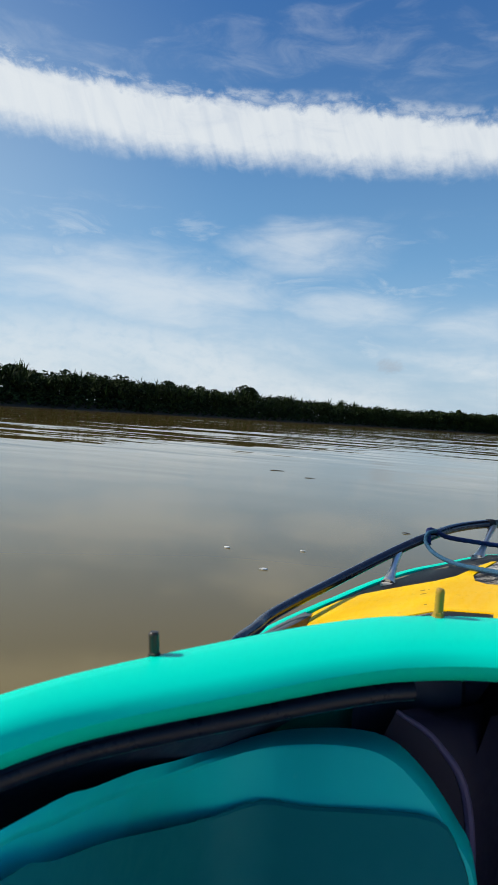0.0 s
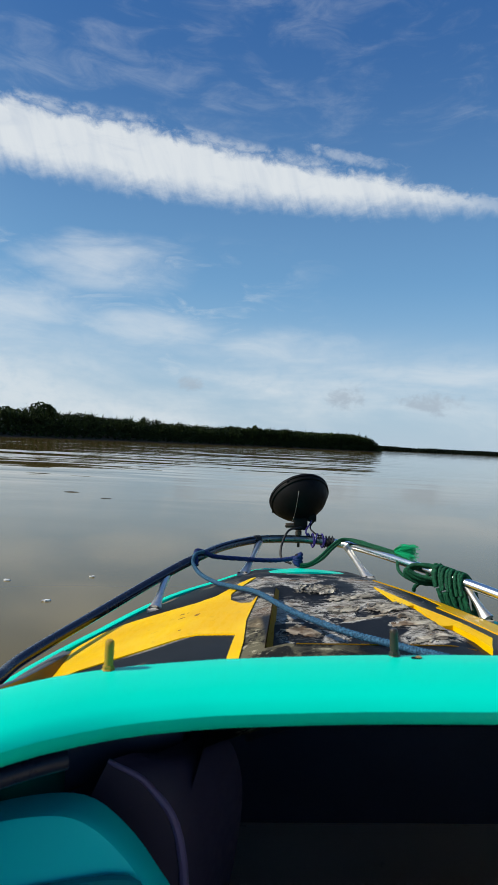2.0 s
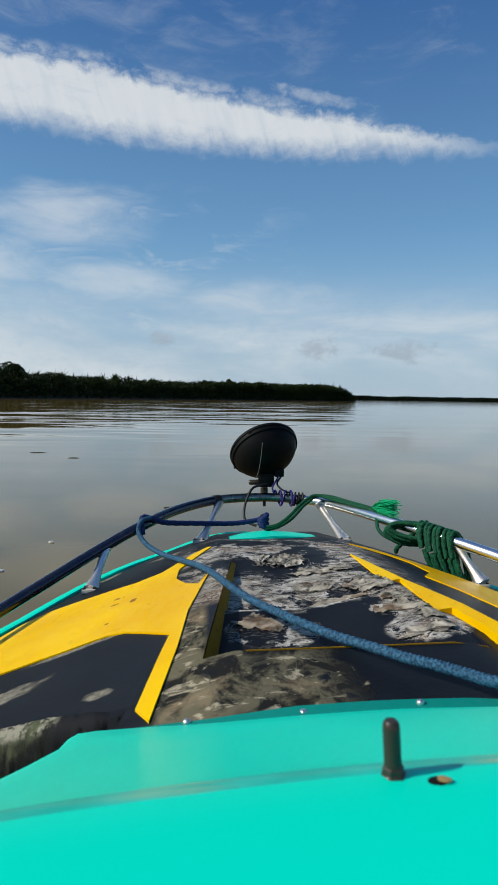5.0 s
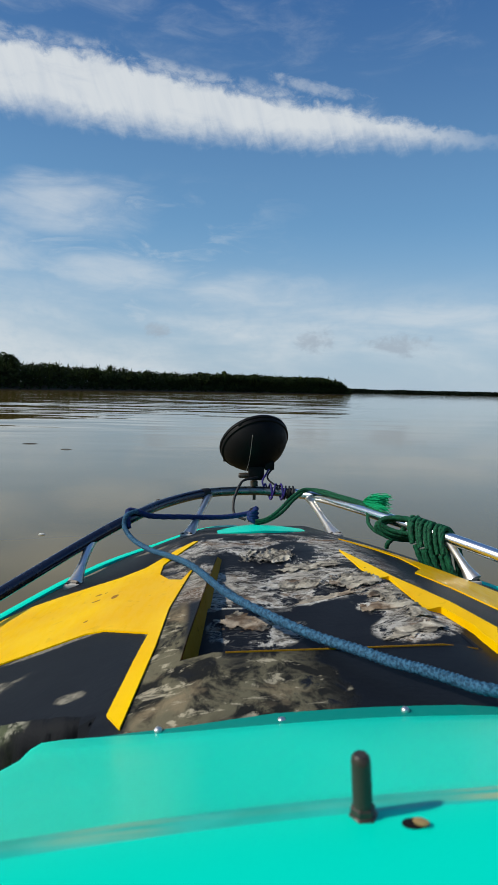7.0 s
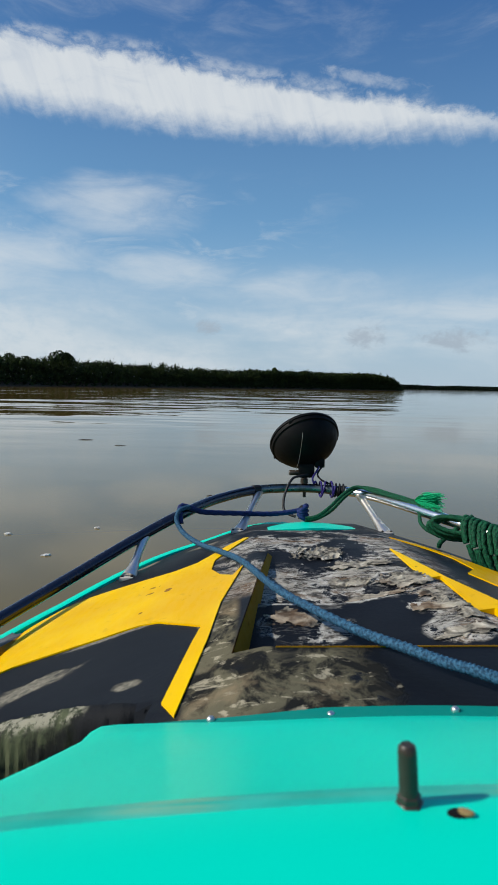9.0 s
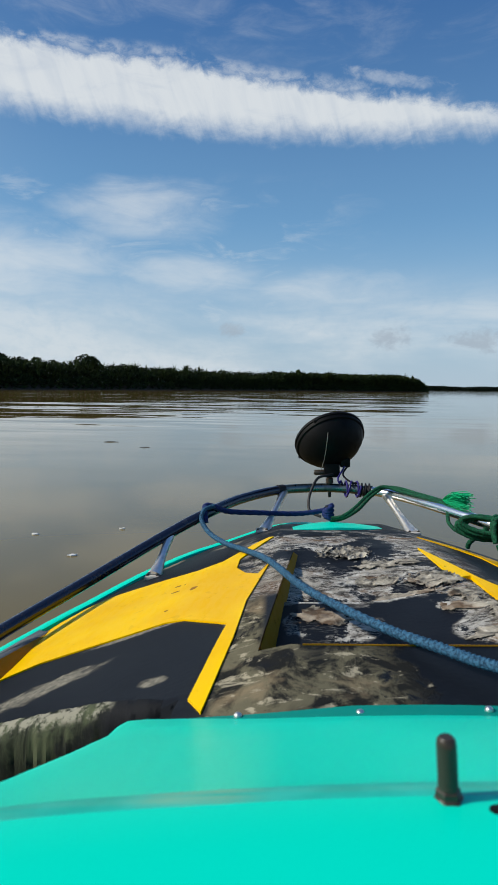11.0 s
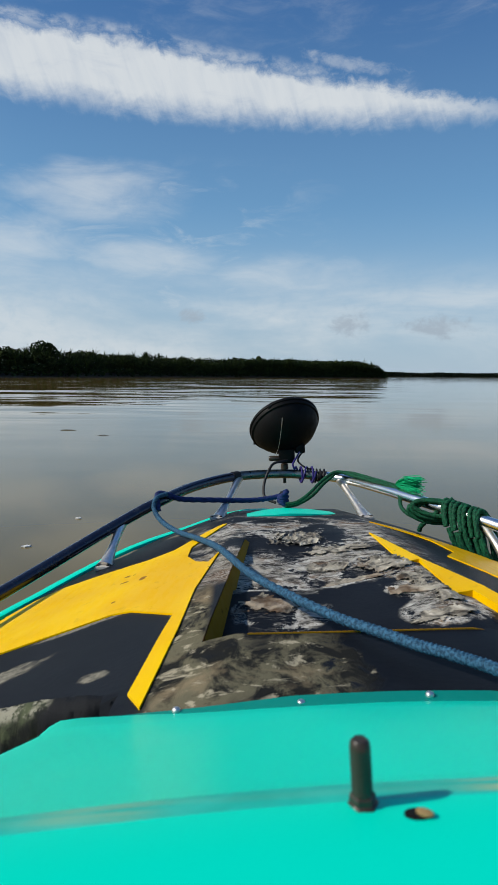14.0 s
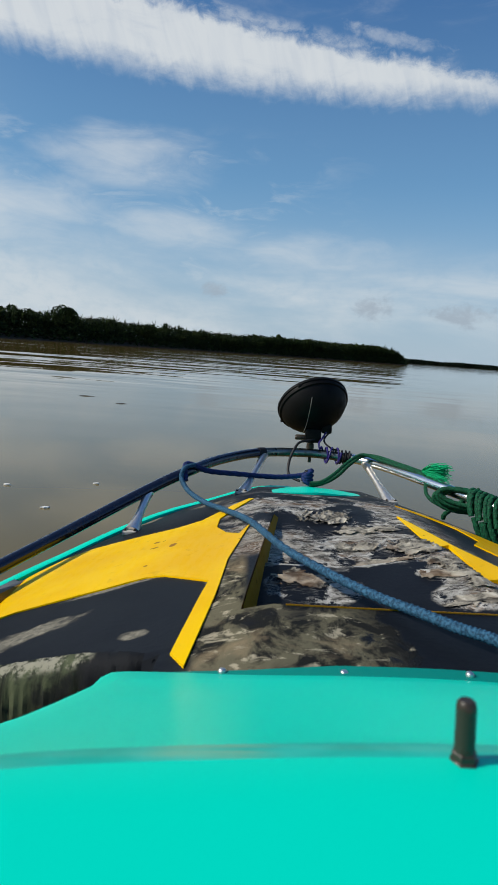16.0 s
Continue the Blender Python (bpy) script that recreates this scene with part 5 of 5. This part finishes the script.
# ---- ropes ----
line_thing("blue_rope", "long faded blue mooring rope lying across the deck", "rope",
           [(-0.372, 1.80, 0.196), (-0.400, 1.775, 0.188), (-0.405, 1.755, 0.160), (-0.376, 1.70, 0.136), (-0.321, 1.60, 0.132), (-0.258, 1.453, 0.153), (-0.200, 1.251, 0.188), (-0.136, 1.035, 0.203), (-0.072, 0.898, 0.211), (-0.023, 0.800, 0.220),
            (0.018, 0.738, 0.227), (0.050, 0.692, 0.231), (0.077, 0.662, 0.234), (0.100, 0.635, 0.236), (0.128, 0.602, 0.239), (0.20, 0.57, 0.243), (0.34, 0.50, 0.262), (0.55, 0.36, 0.24), (0.72, 0.2, 0.20)], 0.0070, BLUE, laid=True)
line_thing("navy_rope", "dark blue rope stretched from the rail to the bow post", "rope",
           [(-0.395, 1.765, 0.152), (-0.398, 1.79, 0.196), (-0.370, 1.81, 0.190), (-0.332, 1.85, 0.168), (-0.231, 1.95, 0.142), (-0.119, 2.01, 0.126), (-0.05, 2.03, 0.128), (-0.015, 2.035, 0.134)], 0.0085, NAVY, laid=True)
knot = thing("rope_knot", "tight dark blue knot on the bow post", "knot")
bm = bmesh.new()
for k in range(4):
    tilt = 0.5 * (k - 1.5)
    ring = [(-0.007 + 0.013 * math.cos(a * 0.4488), 2.03 + 0.013 * math.sin(a * 0.4488), 0.116 + 0.010 * k - 0.006 + tilt * 0.012 * math.cos(a * 0.4488)) for a in range(15)]
    rope(bm, ring, 0.0085)
part("turn", bm, NAVY, knot)
line_thing("green_rope", "doubled green rope led from the bow post over the rail", "rope",
           [(0.0, 2.01, 0.100), (0.045, 2.02, 0.108), (0.095, 2.04, 0.132), (0.145, 2.08, 0.170), (0.19, 2.085, 0.200), (0.235, 2.06, 0.203), (0.28, 1.985, 0.198), (0.32, 1.91, 0.194), (0.355, 1.85, 0.186), (0.37, 1.80, 0.160)], 0.0058, GREEN, laid=True, group="green ropes")
line_thing("green_rope", "second strand of green rope beside the first", "rope",
           [(0.0, 2.00, 0.112), (0.040, 2.00, 0.120), (0.085, 2.02, 0.146), (0.135, 2.06, 0.182), (0.185, 2.075, 0.206), (0.24, 2.035, 0.196), (0.30, 1.93, 0.192), (0.34, 1.86, 0.182), (0.335, 1.80, 0.140), (0.36, 1.76, 0.120), (0.385, 1.73, 0.135)], 0.0058, GREEN, laid=True, group="green ropes")
fray = thing("frayed_rope_end", "bright green frayed rope end lying on the rail", "rope")
bm = bmesh.new()
rr = random.Random(3)
for k in range(460):
    a = Vector((0.335, 1.87, 0.196))
    far = rr.uniform(0.4, 1.05)
    b = a + Vector(((0.055 + rr.uniform(-0.02, 0.02)) * far, (-0.06 + rr.uniform(-0.03, 0.03)) * far, rr.uniform(-0.022, 0.034) * far))
    m2 = (a + b) / 2 + Vector((rr.uniform(-0.008, 0.008), 0, rr.uniform(-0.004, 0.014)))
    tube(bm, smooth_line([tuple(a), tuple(m2), tuple(b)], 5), 0.0011, 3)
part("tuft", bm, FRAY, fray)

hank = thing("rope_hank", "thick hank of dark green rope hitched round the rail", "rope")


RAILPTS = smooth_line(RAIL, 400)
near = [p for p in RAILPTS if p.x > 0.25 and p.y > 1.3]


def on_rail(x):
    return min(near, key=lambda p: abs(p.x - x))


hr = random.Random(12)
for k in range(9):
    c = on_rail(0.436 + 0.0082 * k)
    d4 = Vector((0.42, -0.86, -0.07)).normalized()
    side = (d4.cross(Vector((0, 0, 1))).normalized() + d4 * hr.uniform(-0.22, 0.22)).normalized()
    bm = bmesh.new()
    loop = []
    lean = 0.058 - 0.001 * k + hr.uniform(-0.008, 0.008)
    drop = 0.036 + hr.uniform(-0.004, 0.010) + 0.008 * math.sin(0.35 * k)
    fat = hr.uniform(0.95, 1.15)
    for a in range(17):
        th = a / 16 * 2 * math.pi
        loop.append(tuple(c + side * 0.027 * fat * math.cos(th) + Vector((0, 0, -drop + (drop + 0.025) * math.sin(th))) + d4 * (lean * (1 - math.sin(th)) * 0.5 + 0.010 * th / 6.28)))
    rope(bm, loop, 0.0070, lobes=0.15)
    part("turn", bm, GREEN, hank)
for k in range(5):
    c = on_rail(0.412)
    bm = bmesh.new()
    loop = []
    wide, tall2, tip = hr.uniform(0.046, 0.062), hr.uniform(0.020, 0.036), hr.uniform(-0.35, 0.35)
    for a in range(19):
        th = a / 18 * 2 * math.pi
        u, w = wide * math.cos(th), tall2 * math.sin(th)
        loop.append(tuple(c + Vector((-0.004 + u * math.cos(tip) - w * math.sin(tip), -0.03 - 0.5 * u + 0.006 * k, -0.004 - 0.004 * k + u * math.sin(tip) * 0.6 + w * math.cos(tip)))))
    rope(bm, loop, 0.0068, lobes=0.15)
    part("bight", bm, GREEN, hank)
bm = bmesh.new()
c = on_rail(0.40)
rope(bm, [tuple(c + Vector(o)) for o in ((0.06, -0.04, 0.02), (0.03, -0.03, -0.01), (0.0, -0.02, -0.04), (-0.02, 0.0, -0.068), (-0.022, 0.01, -0.085))], 0.007)
part("tail", bm, GREEN, hank)

# ---- things adrift ----
def drift(x, y, length, turn, mat, name, label, thick=0.008, seed=0):
    r = random.Random(seed)
    t = thing(name, label, "debris", "floating debris", at=pose(x, y, 0.004, 0, 0, turn))
    bm2 = bmesh.new()
    pts = [(-length / 2, 0, 0), (-length / 6, r.uniform(-0.06, 0.06) * length, 0.004), (length / 5, r.uniform(-0.06, 0.06) * length, 0.003), (length / 2, 0, 0)]
    tube(bm2, smooth_line(pts, 12), lambda s: thick * (0.35 + 0.65 * math.sin(math.pi * min(0.97, s + 0.05))), 6)
    part("piece", bm2, mat, t)


def fleck(x, y, length, turn, seed):
    """A flat ragged raft of foam."""
    r = random.Random(seed)
    t = thing("foam_fleck", "pale ragged fleck of foam on the brown water", "debris", "floating debris", at=pose(x, y, 0.0, 0, 0, turn))
    bm2 = bmesh.new()
    ring = []
    for k in range(14):
        a = 6.283 * k / 14
        rad = r.uniform(0.65, 1.1)
        ring.append((length / 2 * rad * math.cos(a), length * 0.17 * rad * math.sin(a)))
    low = [bm2.verts.new((u, w, 0.001)) for u, w in ring]
    mid = [bm2.verts.new((u * 0.92, w * 0.88, 0.008 + 0.005 * r.random())) for u, w in ring]
    top = bm2.verts.new((0, 0, 0.012))
    for k in range(14):
        j = (k + 1) % 14
        bm2.faces.new((low[k], low[j], mid[j], mid[k]))
        bm2.faces.new((mid[k], mid[j], top))
    part("raft", bm2, FOAM, t)


for i, (x, y, ln, tn) in enumerate(((-2.19, 4.26, 0.06, 5), (-1.67, 3.76, 0.07, 20), (-1.60, 4.55, 0.05, 0))):
    fleck(x, y, ln, tn, i)
for i, (x, y, ln, tn, thick) in enumerate(((-4.33, 11.74, 0.30, 10, 0.008), (-3.34, 10.84, 0.20, 4, 0.007), (-0.91, 6.08, 0.09, 0, 0.006))):
    drift(x, y, ln, tn, DRIFT, "drifting_twig", "dark wet twig drifting on the river", thick, i)
